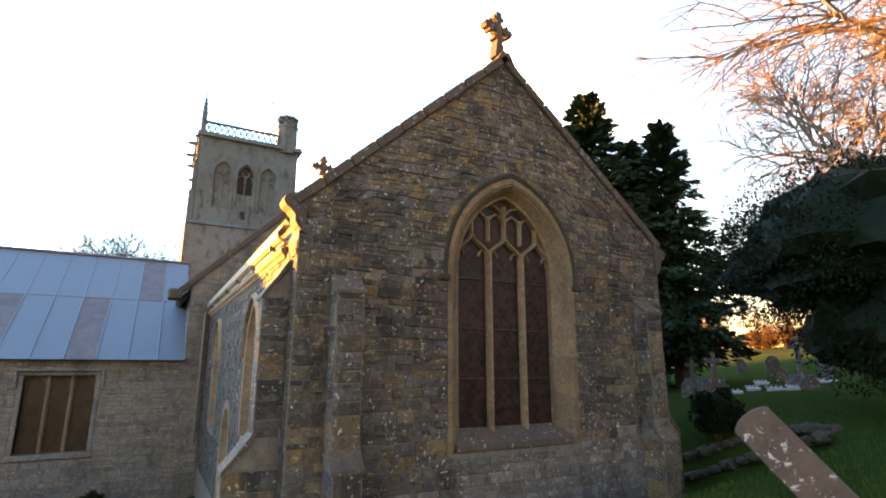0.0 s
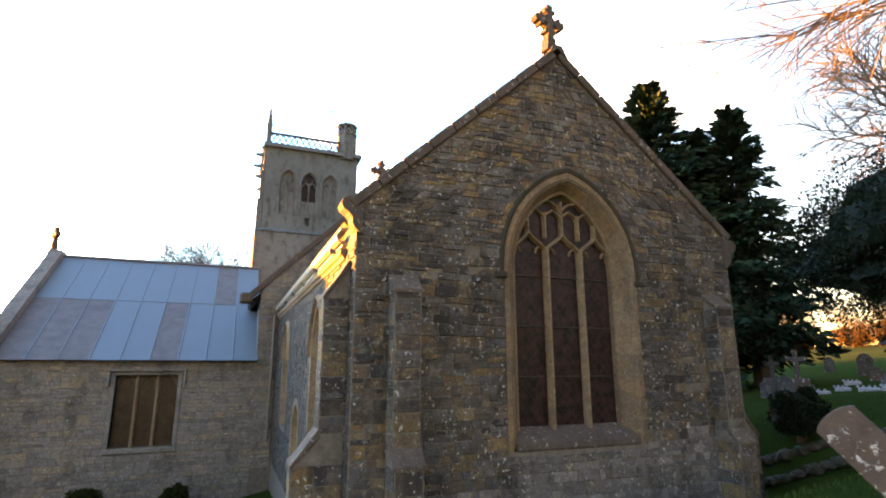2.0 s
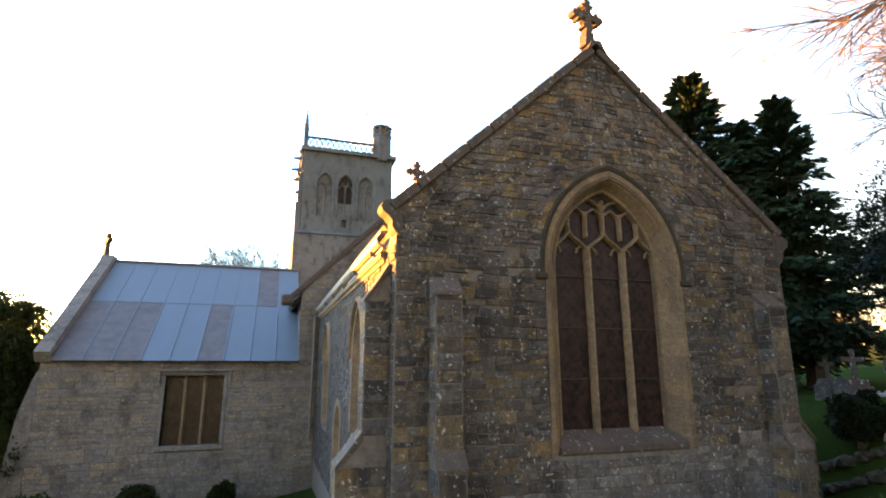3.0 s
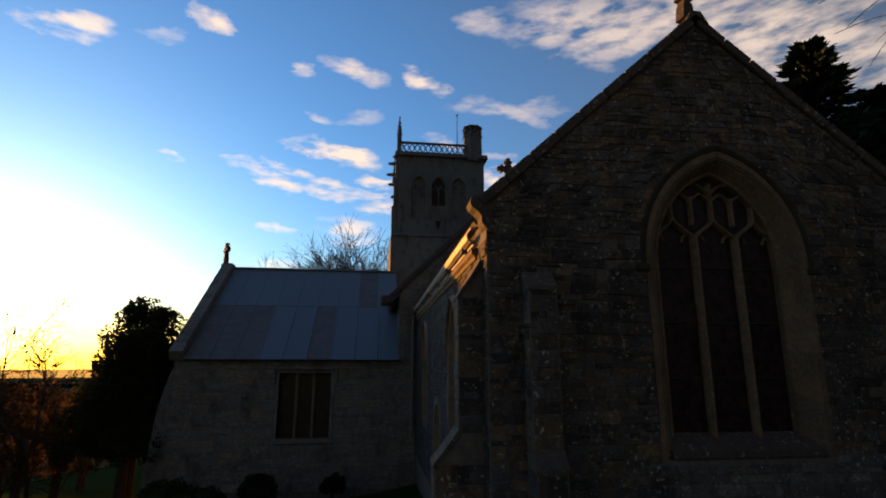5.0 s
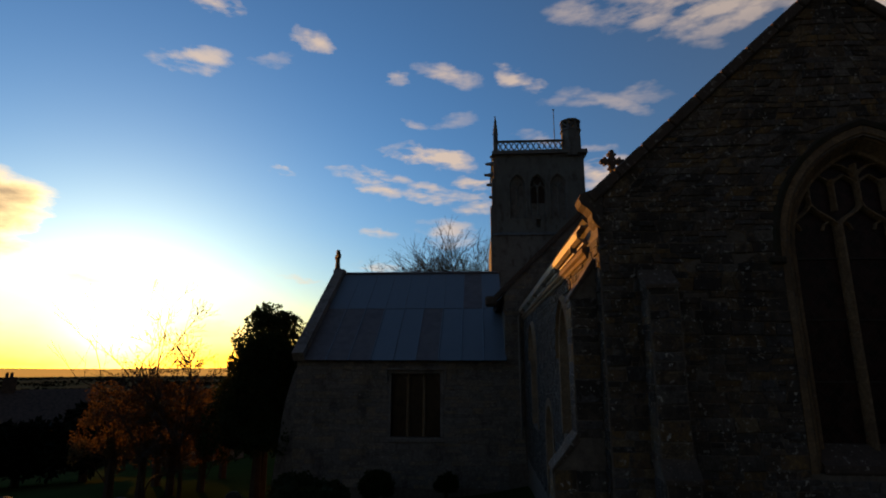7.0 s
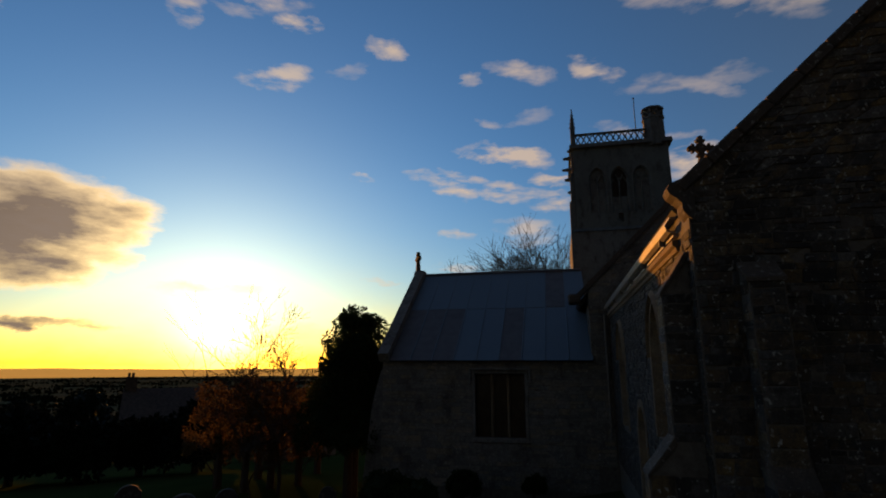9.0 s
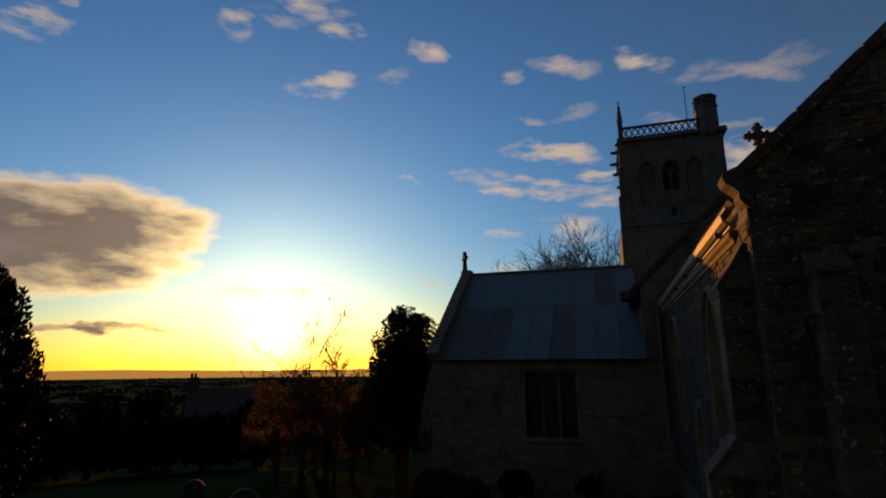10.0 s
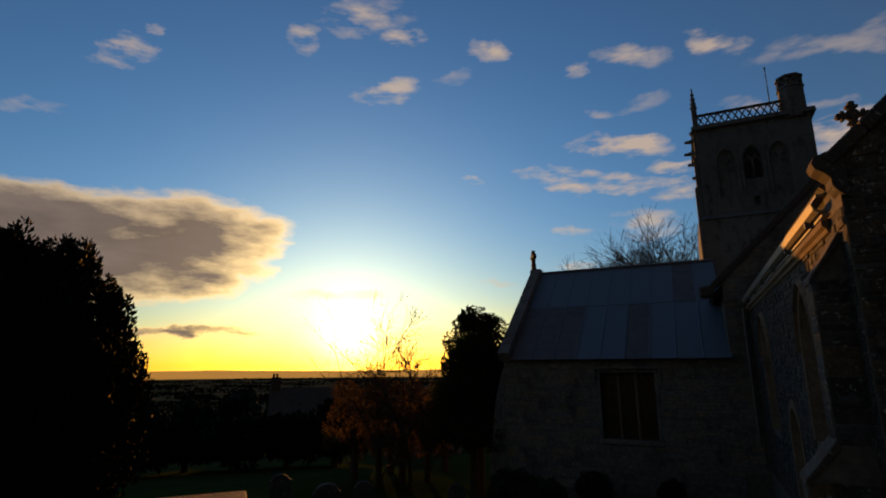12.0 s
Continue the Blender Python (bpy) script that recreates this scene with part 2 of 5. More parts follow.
M_LEAD = material("weathered_sheet_lead", lead, 0.15, spec=0.5)
M_LEADOLD = material("stained_sheet_lead", lambda n, p: (n.ramp(n.noise(p, 3, 6, 0.65)[0], [(0.3, (0.095, 0.092, 0.098)), (0.7, (0.15, 0.145, 0.152))]), n.noise(p, 20, 4)[0]), 0.15, rough=0.6)
M_SLATE = material("roof_slate", lambda n, p: (n.ramp(n.noise(p, 6, 6, 0.7)[0], [(0.3, (0.05, 0.048, 0.046)), (0.7, (0.11, 0.1, 0.09))]), n.noise(p, 20, 5)[0]), 0.4, rough=0.7)
M_IRON = material("painted_iron", lambda n, p: (n.ramp(n.noise(p, 14, 5)[0], [(0.3, (0.12, 0.115, 0.11)), (0.7, (0.2, 0.19, 0.175))]), n.noise(p, 50, 3)[0]), 0.2, rough=0.5)
M_GUTTER = material("pale_gutter_paint", lambda n, p: (n.ramp(n.noise(p, 10, 5)[0], [(0.3, (0.22, 0.2, 0.17)), (0.7, (0.36, 0.33, 0.28))]), n.noise(p, 50, 3)[0]), 0.2, rough=0.5)
M_GLASS = material("leaded_glass", lambda n, p: (n.ramp(n.noise(p, 7, 5, 0.7)[0], [(0.4, (0.005, 0.003, 0.003)), (0.62, (0.035, 0.016, 0.014))]), n.noise(p, 18, 3)[0]), 0.25, rough=0.4, spec=0.22)
# brown base colour stands in for warm trees reflected in the wing panes
M_BROWNREFLECT = material("brown_reflection_glass", lambda n, p: (n.ramp(n.noise(p, 3, 5, 0.7)[0], [(0.35, (0.018, 0.011, 0.006)), (0.65, (0.055, 0.034, 0.018))]), n.noise(p, 18, 3)[0]), 0.25, rough=0.35, spec=0.4)
M_CAME = material("lead_came", lambda n, p: (n.ramp(n.noise(p, 20, 3)[0], [(0.3, (0.02, 0.018, 0.018)), (0.7, (0.05, 0.045, 0.042))]), None), rough=0.6)

# ---- building helpers ----
from mathutils.geometry import tessellate_polygon


def part(name, bm, mat, parent=None, label="", smooth=False):
    """Links a bmesh as one mesh object under a thing or part."""
    me = bpy.data.meshes.new(name)
    bm.to_mesh(me)
    bm.free()
    me.materials.append(mat)
    if smooth:
        me.shade_smooth()
    ob = new(name, me)
    ob.parent = parent
    if label:
        ob["label"] = label
    return ob


class Plane:
    """A wall plane: u along it, v up, w out of it."""

    def __init__(self, origin, u, v, w):
        self.o, self.u, self.v, self.w = (Vector(a) for a in (origin, u, v, w))

    def __call__(self, u, v, w=0.0):
        return self.o + self.u * u + self.v * v + self.w * w


def face(bm, pts):
    try:
        return bm.faces.new([bm.verts.new(p) for p in pts])
    except ValueError:
        return None


def box(bm, x0, x1, y0, y1, z0, z1, bevel=0.0):
    made = bmesh.ops.create_cube(bm, size=1.0, matrix=Matrix.LocRotScale(
        ((x0 + x1) / 2, (y0 + y1) / 2, (z0 + z1) / 2), None, (x1 - x0, y1 - y0, z1 - z0)))
    if bevel:
        edges = list({e for v in made["verts"] for e in v.link_edges})
        bmesh.ops.bevel(bm, geom=edges, offset=bevel, segments=1, affect="EDGES")
    return bm


def slab(bm, plane, outer, holes=(), front=0.0, back=-0.5):
    """A plate with holes, its outline in the plane's u, v."""
    loops = [list(outer)] + [list(h) for h in holes]
    flat = [p for l in loops for p in l]
    tris = tessellate_polygon([[Vector((p[0], p[1], 0)) for p in l] for l in loops])
    fv = [bm.verts.new(plane(p[0], p[1], front)) for p in flat]
    bv = [bm.verts.new(plane(p[0], p[1], back)) for p in flat]
    for t in tris:
        try:
            bm.faces.new([fv[i] for i in t])
            bm.faces.new([bv[i] for i in reversed(t)])
        except ValueError:
            pass
    k = 0
    for l in loops:
        c = len(l)
        for i in range(c):
            a, b = k + i, k + (i + 1) % c
            bm.faces.new([fv[a], bv[a], bv[b], fv[b]])
        k += c
    bmesh.ops.recalc_face_normals(bm, faces=bm.faces[:])
    return bm


def arch(half, spring, rise, count=9):
    """The points of a two-centred pointed arch from its left springing over the top to its right one."""
    r = (half * half + rise * rise) / (2 * half)
    full = math.atan2(rise, r - half)
    left = [(-half + r - r * math.cos(full * i / count), spring + r * math.sin(full * i / count)) for i in range(count + 1)]
    return left + [(-x, z) for x, z in reversed(left[:-1])]


def arched(mid, half, foot, spring, rise, count=9):
    return [(mid + x, z) for x, z in [(-half, foot)] + arch(half, spring, rise, count) + [(half, foot)]]


def loft(bm, plane, rings, gap=0.0, cuts=None):
    """Strips between rings of (points, depth). With cuts, the run is broken into separate stones."""
    count = len(rings[0][0])
    for r in range(len(rings) - 1):
        (p, dp), (q, dq) = rings[r], rings[r + 1]
        for i in range(count - 1):
            a, b, c, d = p[i], p[i + 1], q[i + 1], q[i]
            face(bm, [plane(*a, dp), plane(*b, dp), plane(*c, dq), plane(*d, dq)])
    bmesh.ops.remove_doubles(bm, verts=bm.verts[:], dist=0.0008)
    return bm


def sweep(bm, plane, pts, wide, back, front, chamfer=0.3):
    """A bar of chamfered section along points of a plane."""
    n = len(pts)
    rows = []
    for i in range(n):
        a, b = Vector(pts[max(i - 1, 0)]), Vector(pts[min(i + 1, n - 1)])
        d = (b - a).normalized()
        s = Vector((-d.y, d.x))
        c = Vector(pts[i])
        row = []
        for k, w in ((-0.5, back), (-0.5, back + (front - back) * 0.55), (-0.5 * chamfer, front), (0.5 * chamfer, front),
                     (0.5, back + (front - back) * 0.55), (0.5, back)):
            q = c + s * wide * k
            row.append(bm.verts.new(plane(q.x, q.y, w)))
        rows.append(row)
    for i in range(n - 1):
        for k in range(5):
            bm.faces.new([rows[i][k], rows[i][k + 1], rows[i + 1][k + 1], rows[i + 1][k]])
    bm.faces.new(rows[0])
    bm.faces.new(list(reversed(rows[-1])))
    return bm


def rubble(plane, spans, z0, z1, rng, course=(0.08, 0.19), length=(0.13, 0.46), proud=(0.004, 0.026), joint=0.011, wave=0.0):
    """Stones laid in rough courses: lists of four corners and how far each stands out. spans(z) gives the clear lengths at a height."""
    stones = []
    z = z0
    while z < z1 - 0.03:
        h = min(rng.uniform(*course), z1 - z)
        low, high = spans(z + 0.004), spans(z + h - 0.004)
        if len(low) != len(high):
            low = high = max(low, high, key=len)
        if low:
            for (a0, a1), (b0, b1) in zip(low, high):
                wide = max(a1 - a0, b1 - b0)
                if min(a1 - a0, b1 - b0) < 0.0 or wide < 0.05:
                    continue
                cuts = [0.0]
                while cuts[-1] < 1.0:
                    step = rng.uniform(*length) * (0.75 + 1.6 * h) / wide
                    cuts.append(cuts[-1] + step)
                    if 1.0 - cuts[-1] < 0.12 / wide:
                        cuts[-1] = 1.0
                for s, e in zip(cuts, cuts[1:]):
                    e = min(e, 1.0)
                    js, je = (rng.uniform(-0.02, 0.02) / wide if 0 < v < 1 else 0 for v in (s, e))
                    quad = [(a0 + (a1 - a0) * (s + js), z), (a0 + (a1 - a0) * (e + je), z),
                            (b0 + (b1 - b0) * (e - je), z + h), (b0 + (b1 - b0) * (s - js), z + h)]
                    jit = 0.009
                    quad = [(u + rng.uniform(-jit, jit), v + rng.uniform(-jit, jit)) for u, v in quad]
                    c = (sum(p[0] for p in quad) / 4, sum(p[1] for p in quad) / 4)
                    half = [max(0.02, 0.5 * abs(quad[1][0] - quad[0][0])), h / 2]
                    quad = [(c[0] + (u - c[0]) * max(0.3, 1 - joint * 0.5 / half[0]), c[1] + (v - c[1]) * max(0.3, 1 - joint * 0.5 / half[1])) for u, v in quad]
                    quad = [(u, v + wave * noise.noise((u * 0.8, v * 1.3, z0))) for u, v in quad]
                    split = h > 0.12 and rng.random() < 0.3
                    halves = [quad]
                    if split:
                        k = rng.uniform(0.4, 0.6)
                        l = [quad[0][i] + (quad[3][i] - quad[0][i]) * k for i in (0, 1)]
                        r = [quad[1][i] + (quad[2][i] - quad[1][i]) * k for i in (0, 1)]
                        g = joint * 0.4
                        halves = [[quad[0], quad[1], (r[0], r[1] - g), (l[0], l[1] - g)], [(l[0], l[1] + g), (r[0], r[1] + g), quad[2], quad[3]]]
                    for q in halves:
                        out = rng.uniform(*proud)
                        stones.append((q, [out + rng.uniform(-0.008, 0.008) for _ in range(4)]))
        z += h
    return stones


def lay(bm, plane, stones, inset=0.014):
    for quad, outs in stones:
        c = (sum(p[0] for p in quad) / 4, sum(p[1] for p in quad) / 4)
        base = [bm.verts.new(plane(u, v, -0.02)) for u, v in quad]
        edge = [bm.verts.new(plane(u, v, max(0.002, o - 0.008))) for (u, v), o in zip(quad, outs)]
        top = []
        for (u, v), o in zip(quad, outs):
            du, dv = c[0] - u, c[1] - v
            k = min(0.4, inset / max(0.01, math.hypot(du, dv)) * 1.3)
            top.append(bm.verts.new(plane(u + du * k, v + dv * k, o)))
        for i in range(4):
            j = (i + 1) % 4
            bm.faces.new([base[i], base[j], edge[j], edge[i]])
            bm.faces.new([edge[i], edge[j], top[j], top[i]])
        bm.faces.new(top)
    return bm


def facing(plane, spans, z0, z1, seed, mat, parent, name="stonework", **kw):
    """The joined small stones of one wall face."""
    rng = random.Random(seed)
    ob = part(name, lay(bmesh.new(), plane, rubble(plane, spans, z0, z1, rng, **kw)), mat, parent)
    return tagged(ob, kind="stuff")


M_JAMB = material("honey_jamb_stone", stone_colour([(0.33, 0.225, 0.12), (0.28, 0.19, 0.1), (0.37, 0.27, 0.16), (0.25, 0.18, 0.11)], 0.2, 0.3, "object"), 0.4)
M_JAMBGREY = material("pale_jamb_stone", stone_colour(PALE, 0.2, 0.2, "object"), 0.3)

# ---- the church ----
MID = 4.85                     # the axis of nave and tower
RIDGE, XL, XR = 4.95, 1.55, 8.5   # the chancel: its ridge, south and north wall faces
EAST, NAVE, TOWER = 6.8, 18.2, 38.0
church = tagged(new("church"), "weathered rubble stone parish church with a west tower", "church")
E_PLANE = Plane((0, EAST, 0), (1, 0, 0), (0, 0, 1), (0, -1, 0))
S_PLANE = Plane((XL, 0, 0), (0, 1, 0), (0, 0, 1), (-1, 0, 0))
N_PLANE = Plane((XR, 0, 0), (0, 1, 0), (0, 0, 1), (1, 0, 0))
SLOPES = {-1: 0.915, 1: 0.835}   # the old gable is not quite even
GABLE_TOP = 7.85


def gable_height(x):
    return GABLE_TOP - abs(x - RIDGE) * SLOPES[1 if x > RIDGE else -1]


# chancel walls
WIN = dict(mid=5.07, half=1.15, foot=1.4, spring=4.1, rise=1.5)
win_out = arched(**WIN)
bm = bmesh.new()
slab(bm, E_PLANE, [(XL, -3.0), (XR, -3.0), (XR, gable_height(XR)), (RIDGE, GABLE_TOP), (XL, gable_height(XL))], [win_out], 0, -0.75)
chancel_east = part("chancel_east_wall", bm, M_MORTAR, church)


def east_spans(z):
    lo = max(XL + 0.015, RIDGE - (GABLE_TOP - z) / SLOPES[-1])
    hi = min(XR - 0.015, RIDGE + (GABLE_TOP - z) / SLOPES[1])
    if hi - lo < 0.1:
        return []
    m, h = WIN["mid"], WIN["half"] + 0.1
    if z < 1.38 or z > WIN["spring"] + WIN["rise"] + 0.15:
        return [(lo, hi)]
    if z > WIN["spring"]:
        r = (h * h + (WIN["rise"] + 0.16) ** 2) / (2 * h)
        dz = z - WIN["spring"]
        h = max(0.0, h - r + math.sqrt(max(0, r * r - dz * dz)))
        if h < 0.02:
            return [(lo, hi)]
    return [(lo, m - h), (m + h, hi)]


rng = random.Random(11)
east_stones = rubble(E_PLANE, east_spans, -0.3, GABLE_TOP - 0.05, rng, course=(0.07, 0.19), length=(0.09, 0.36), proud=(0.002, 0.024), wave=0.035, joint=0.006)
single = [s for s in east_stones if s[0][0][0] < 3.75 and 0.9 < s[0][0][1] < 4.6]
single = single[:300]
rest = [s for s in east_stones if s not in single]
low = [s for s in rest if s[0][0][1] + 0.25 * noise.noise((s[0][0][0] * 0.9, 0, 0)) < 1.4 and s[0][0][0] > 2.6]
rest = [s for s in rest if s not in low]
tagged(part("stonework", lay(bmesh.new(), E_PLANE, rest), M_RUBBLE, chancel_east), kind="stuff")
tagged(part("limewashed_stonework", lay(bmesh.new(), E_PLANE, low), M_LIMEWASH, chancel_east, "rubble with remains of pale limewash"), kind="stuff")

CH_DOORS = [(9.72, 0.58, 1.4, 2.85, 0.85), (15.2, 0.62, 1.0, 2.85, 0.8), (12.3, 0.55, -0.2, 1.15, 0.6)]
bm = bmesh.new()
slab(bm, S_PLANE, [(EAST + 0.75, -3.0), (NAVE, -3.0), (NAVE, 4.45), (EAST + 0.75, 4.45)], [arched(*d, count=6) for d in CH_DOORS], 0, -0.7)
chancel_south = part("chancel_south_wall", bm, M_MORTAR, church)


def south_spans(z):
    cuts = []
    for mid, half, foot, spring, rise in sorted(CH_DOORS):
        h = half + 0.13
        if foot - 0.1 < z < spring + rise + 0.13:
            if z > spring:
                h *= max(0.0, 1 - ((z - spring) / (rise + 0.13)) ** 2) ** 0.5
            cuts.append((mid - h, mid + h))
    out, at = [], EAST + 0.02
    for a, b in cuts:
        out.append((at, a))
        at = b
    return out + [(at, NAVE)]


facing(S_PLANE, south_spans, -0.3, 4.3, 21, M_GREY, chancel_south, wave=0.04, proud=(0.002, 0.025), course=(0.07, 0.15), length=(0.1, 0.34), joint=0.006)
bm = bmesh.new()
slab(bm, N_PLANE, [(EAST + 0.75, -3.0), (NAVE, -3.0), (NAVE, 4.45), (EAST + 0.75, 4.45)], [], 0, -0.7)
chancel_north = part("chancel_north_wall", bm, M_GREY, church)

# chancel roof, coping, kneelers
for side in (-1, 1):
    bm = bmesh.new()
    slope = SLOPES[side]
    half = (XR - RIDGE if side > 0 else RIDGE - XL) + 0.08
    pl = Plane((RIDGE, EAST + 0.5, 0), (side, 0, -slope), (0, 1, 0), (side * slope, 0, 1))
    slab(bm, pl, [(0, 0), (half, 0), (half, NAVE - EAST - 0.5), (0, NAVE - EAST - 0.5)], [], 0.0, -0.14)
    bmesh.ops.translate(bm, verts=bm.verts[:], vec=(0, 0, GABLE_TOP - 0.02))
    part("chancel_roof", bm, M_SLATE, church, "dark slate roof slope")
    # coping stones climbing the gable
    run = half - 0.05
    for k in range(9):
        a, b = run * k / 9 + 0.004, run * (k + 1) / 9 - 0.004
        bm = bmesh.new()
        pl = Plane((RIDGE, EAST, GABLE_TOP), (side, 0, -slope), (0, -1, 0), (side * slope * 0.75, 0, 0.75))
        slab(bm, pl, [(a, -0.62), (b, -0.62), (b, 0.07), (a, 0.07)], [], 0.15, 0.0)
        bmesh.ops.bevel(bm, geom=bm.edges[:], offset=0.02, segments=1, affect="EDGES")
        part("coping_stone", bm, M_COPING, church)
    x = RIDGE + side * (half - 0.1)
    bm = bmesh.new()
    pts = [(-0.06, 4.34), (0.0, 4.38), (0.05, 4.43), (0.09, 4.5), (0.09, 4.58), (0.15, 4.65), (0.22, 4.7), (0.25, 4.77), (0.22, 4.84), (0.12, 4.88), (-0.06, 4.94)]
    pl = Plane((x, EAST, 0), (side, 0, 0), (0, 0, 1), (0, -1, 0))
    slab(bm, pl, pts, [], 0.05, -0.24)
    part("kneeler", bm, M_COPING, church, "moulded stone kneeler at the gable foot")
bm = bmesh.new()
pl = Plane((RIDGE, EAST, GABLE_TOP), (1, 0, 0), (0, 0, 1), (0, -1, 0))
slab(bm, pl, [(-0.2, -0.02), (-0.08, 0.2), (0.08, 0.2), (0.2, -0.02), (0, 0.14)], [], 0.09, -0.55)
part("apex_stone", bm, M_COPING, church)


def floral_cross(base, size, mat, turn=0.0, thick=0.09):
    """A stone gable cross with lobed arms on a short tapering shaft."""
    bm = bmesh.new()
    pl = Plane(base, (math.cos(turn), math.sin(turn), 0), (0, 0, 1), (math.sin(turn), -math.cos(turn), 0))
    s = size
    slab(bm, pl, [(-0.16 * s, -0.1 * s), (0.16 * s, -0.1 * s), (0.11 * s, 0.28 * s), (-0.11 * s, 0.28 * s)], [], thick, -thick)
    c = (0, 0.72 * s)
    for k in range(4):
        a = math.pi / 2 * k
        ca, sa = math.cos(a), math.sin(a)
        arm = [(0.0, -0.075), (0.2, -0.07), (0.24, -0.16), (0.32, -0.17), (0.33, -0.08), (0.43, -0.09), (0.47, 0.0),
               (0.43, 0.09), (0.33, 0.08), (0.32, 0.17), (0.24, 0.16), (0.2, 0.07), (0.0, 0.075)]
        pts = [(c[0] + (x * ca - y * sa) * s, c[1] + (x * sa + y * ca) * s) for x, y in arm]
        slab(bm, pl, pts, [], thick * (0.8 + 0.02 * k), -thick * (0.8 + 0.02 * k))
    ring = [(c[0] + 0.2 * s * math.cos(t * math.pi / 8), c[1] + 0.2 * s * math.sin(t * math.pi / 8)) for t in range(16)]
    hole = [(c[0] + 0.13 * s * math.cos(t * math.pi / 8), c[1] + 0.13 * s * math.sin(t * math.pi / 8)) for t in range(16)]
    slab(bm, pl, ring, [hole], thick * 0.6, -thick * 0.6)
    return part("gable_cross", bm, mat, church, "weathered stone cross with lobed arms")


floral_cross((RIDGE - 0.06, EAST + 0.1, GABLE_TOP + 0.22), 0.72, M_COPING, 0.15)

# east window: splayed reveal of separate voussoirs, hood mould, sill, tracery, glass
east_window = part("east_window", loft(bmesh.new(), E_PLANE, [
    (arched(5.07, 0.9, 1.62, 4.1, 1.29), -0.36), (arched(5.07, 0.92, 1.62, 4.1, 1.31), -0.3), (arched(5.07, 0.93, 1.6, 4.1, 1.32), -0.24)]), M_DRESSED, church)


def ring_stones(name, plane, rings, mid, cuts, mat, parent, rng):
    """Breaks a moulded ring into dressed stones with fine joints."""
    dense = []
    for (half, foot, spring, rise), depth in rings:
        dense.append((arched(mid, half, foot, spring, rise, 14), depth))

    def at(row, t):
        pts = row[0]
        lens = [math.dist(a, b) for a, b in zip(pts, pts[1:])]
        goal = t * sum(lens)
        for (a, b), l in zip(zip(pts, pts[1:]), lens):
            if goal <= l:
                k = goal / l
                return (a[0] + (b[0] - a[0]) * k, a[1] + (b[1] - a[1]) * k)
            goal -= l
        return pts[-1]

    t = 0.0
    while t < 1.0:
        e = min(1.0, t + rng.uniform(0.7, 1.3) / cuts)
        if 1.0 - e < 0.4 / cuts:
            e = 1.0
        steps = [t + 0.0002 + (e - t - 0.0004) * k / 4 for k in range(5)]
        lift = rng.uniform(-0.003, 0.003)
        bm = bmesh.new()
        grid = [[bm.verts.new(plane(*at(row, s), row[1] + lift)) for s in steps] for row in dense]
        for r in range(len(grid) - 1):
            for k in range(4):
                bm.faces.new([grid[r][k], grid[r][k + 1], grid[r + 1][k + 1], grid[r + 1][k]])
        bmesh.ops.recalc_face_normals(bm, faces=bm.faces[:])
        if sum((f.normal.dot(plane.w) * f.calc_area() for f in bm.faces)) < 0:
            bmesh.ops.reverse_faces(bm, faces=bm.faces[:])
        part(name, bm, mat, parent)
        t = e


rng = random.Random(5)
ring_stones("jamb_stone", E_PLANE, [((1.25, 1.4, 4.1, 1.64), -0.01), ((1.25, 1.4, 4.1, 1.64), 0.014), ((1.17, 1.4, 4.1, 1.54), 0.018),
                              ((1.12, 1.42, 4.1, 1.49), -0.04), ((1.1, 1.44, 4.1, 1.48), -0.04), ((0.98, 1.56, 4.1, 1.38), -0.2),
                              ((0.94, 1.6, 4.1, 1.34), -0.21), ((0.93, 1.6, 4.1, 1.32), -0.25)], 5.07, 30, M_JAMB, east_window, rng)
hood = []
for half, rise, depth in ((1.25, 1.64, 0.01), (1.255, 1.645, 0.03), (1.31, 1.71, 0.042), (1.35, 1.75, 0.0)):
    hood.append(([(5.07 + x, z) for x, z in [(-half, 3.95)] + arch(half, 4.1, rise) + [(half, 3.95)]], depth))
part("hood_mould", loft(bmesh.new(), E_PLANE, hood), M_DARKSTONE, east_window, "soot-dark stone hood mould")
for side in (-1, 1):
    bm = box(bmesh.new(), 5.07 + side * 1.31 - 0.1, 5.07 + side * 1.31 + 0.1, EAST - 0.055, EAST + 0.01, 3.88, 3.98, 0.02)
    part("hood_stop", bm, M_DARKSTONE, east_window)
bm = bmesh.new()
pl = Plane((0, EAST, 0), (0, -1, 0), (0, 0, 1), (1, 0, 0))
slab(bm, pl, [(-0.38, 1.36), (-0.38, 1.72), (-0.27, 1.69), (0.01, 1.5), (0.016, 1.42), (0.004, 1.39), (-0.06, 1.37)], [], 5.07 + 1.1, 5.07 - 1.1)
part("window_sill", bm, M_COPING, east_window, "mossy sloping stone sill")
GL = -0.31
for k in (-1, 1):
    x = 5.07 + k * 0.328
    part("mullion", sweep(bmesh.new(), E_PLANE, [(x, 1.64), (x, 4.44)], 0.095, GL - 0.05, GL + 0.13), M_DRESSED, east_window)


def bend(a, b, bulge, count=7):
    """A shallow S between two points."""
    out = []
    for i in range(count + 1):
        t = i / count
        s = t * t * (3 - 2 * t)
        out.append((a[0] + (b[0] - a[0]) * (t + (s - t) * bulge), a[1] + (b[1] - a[1]) * t))
    return out


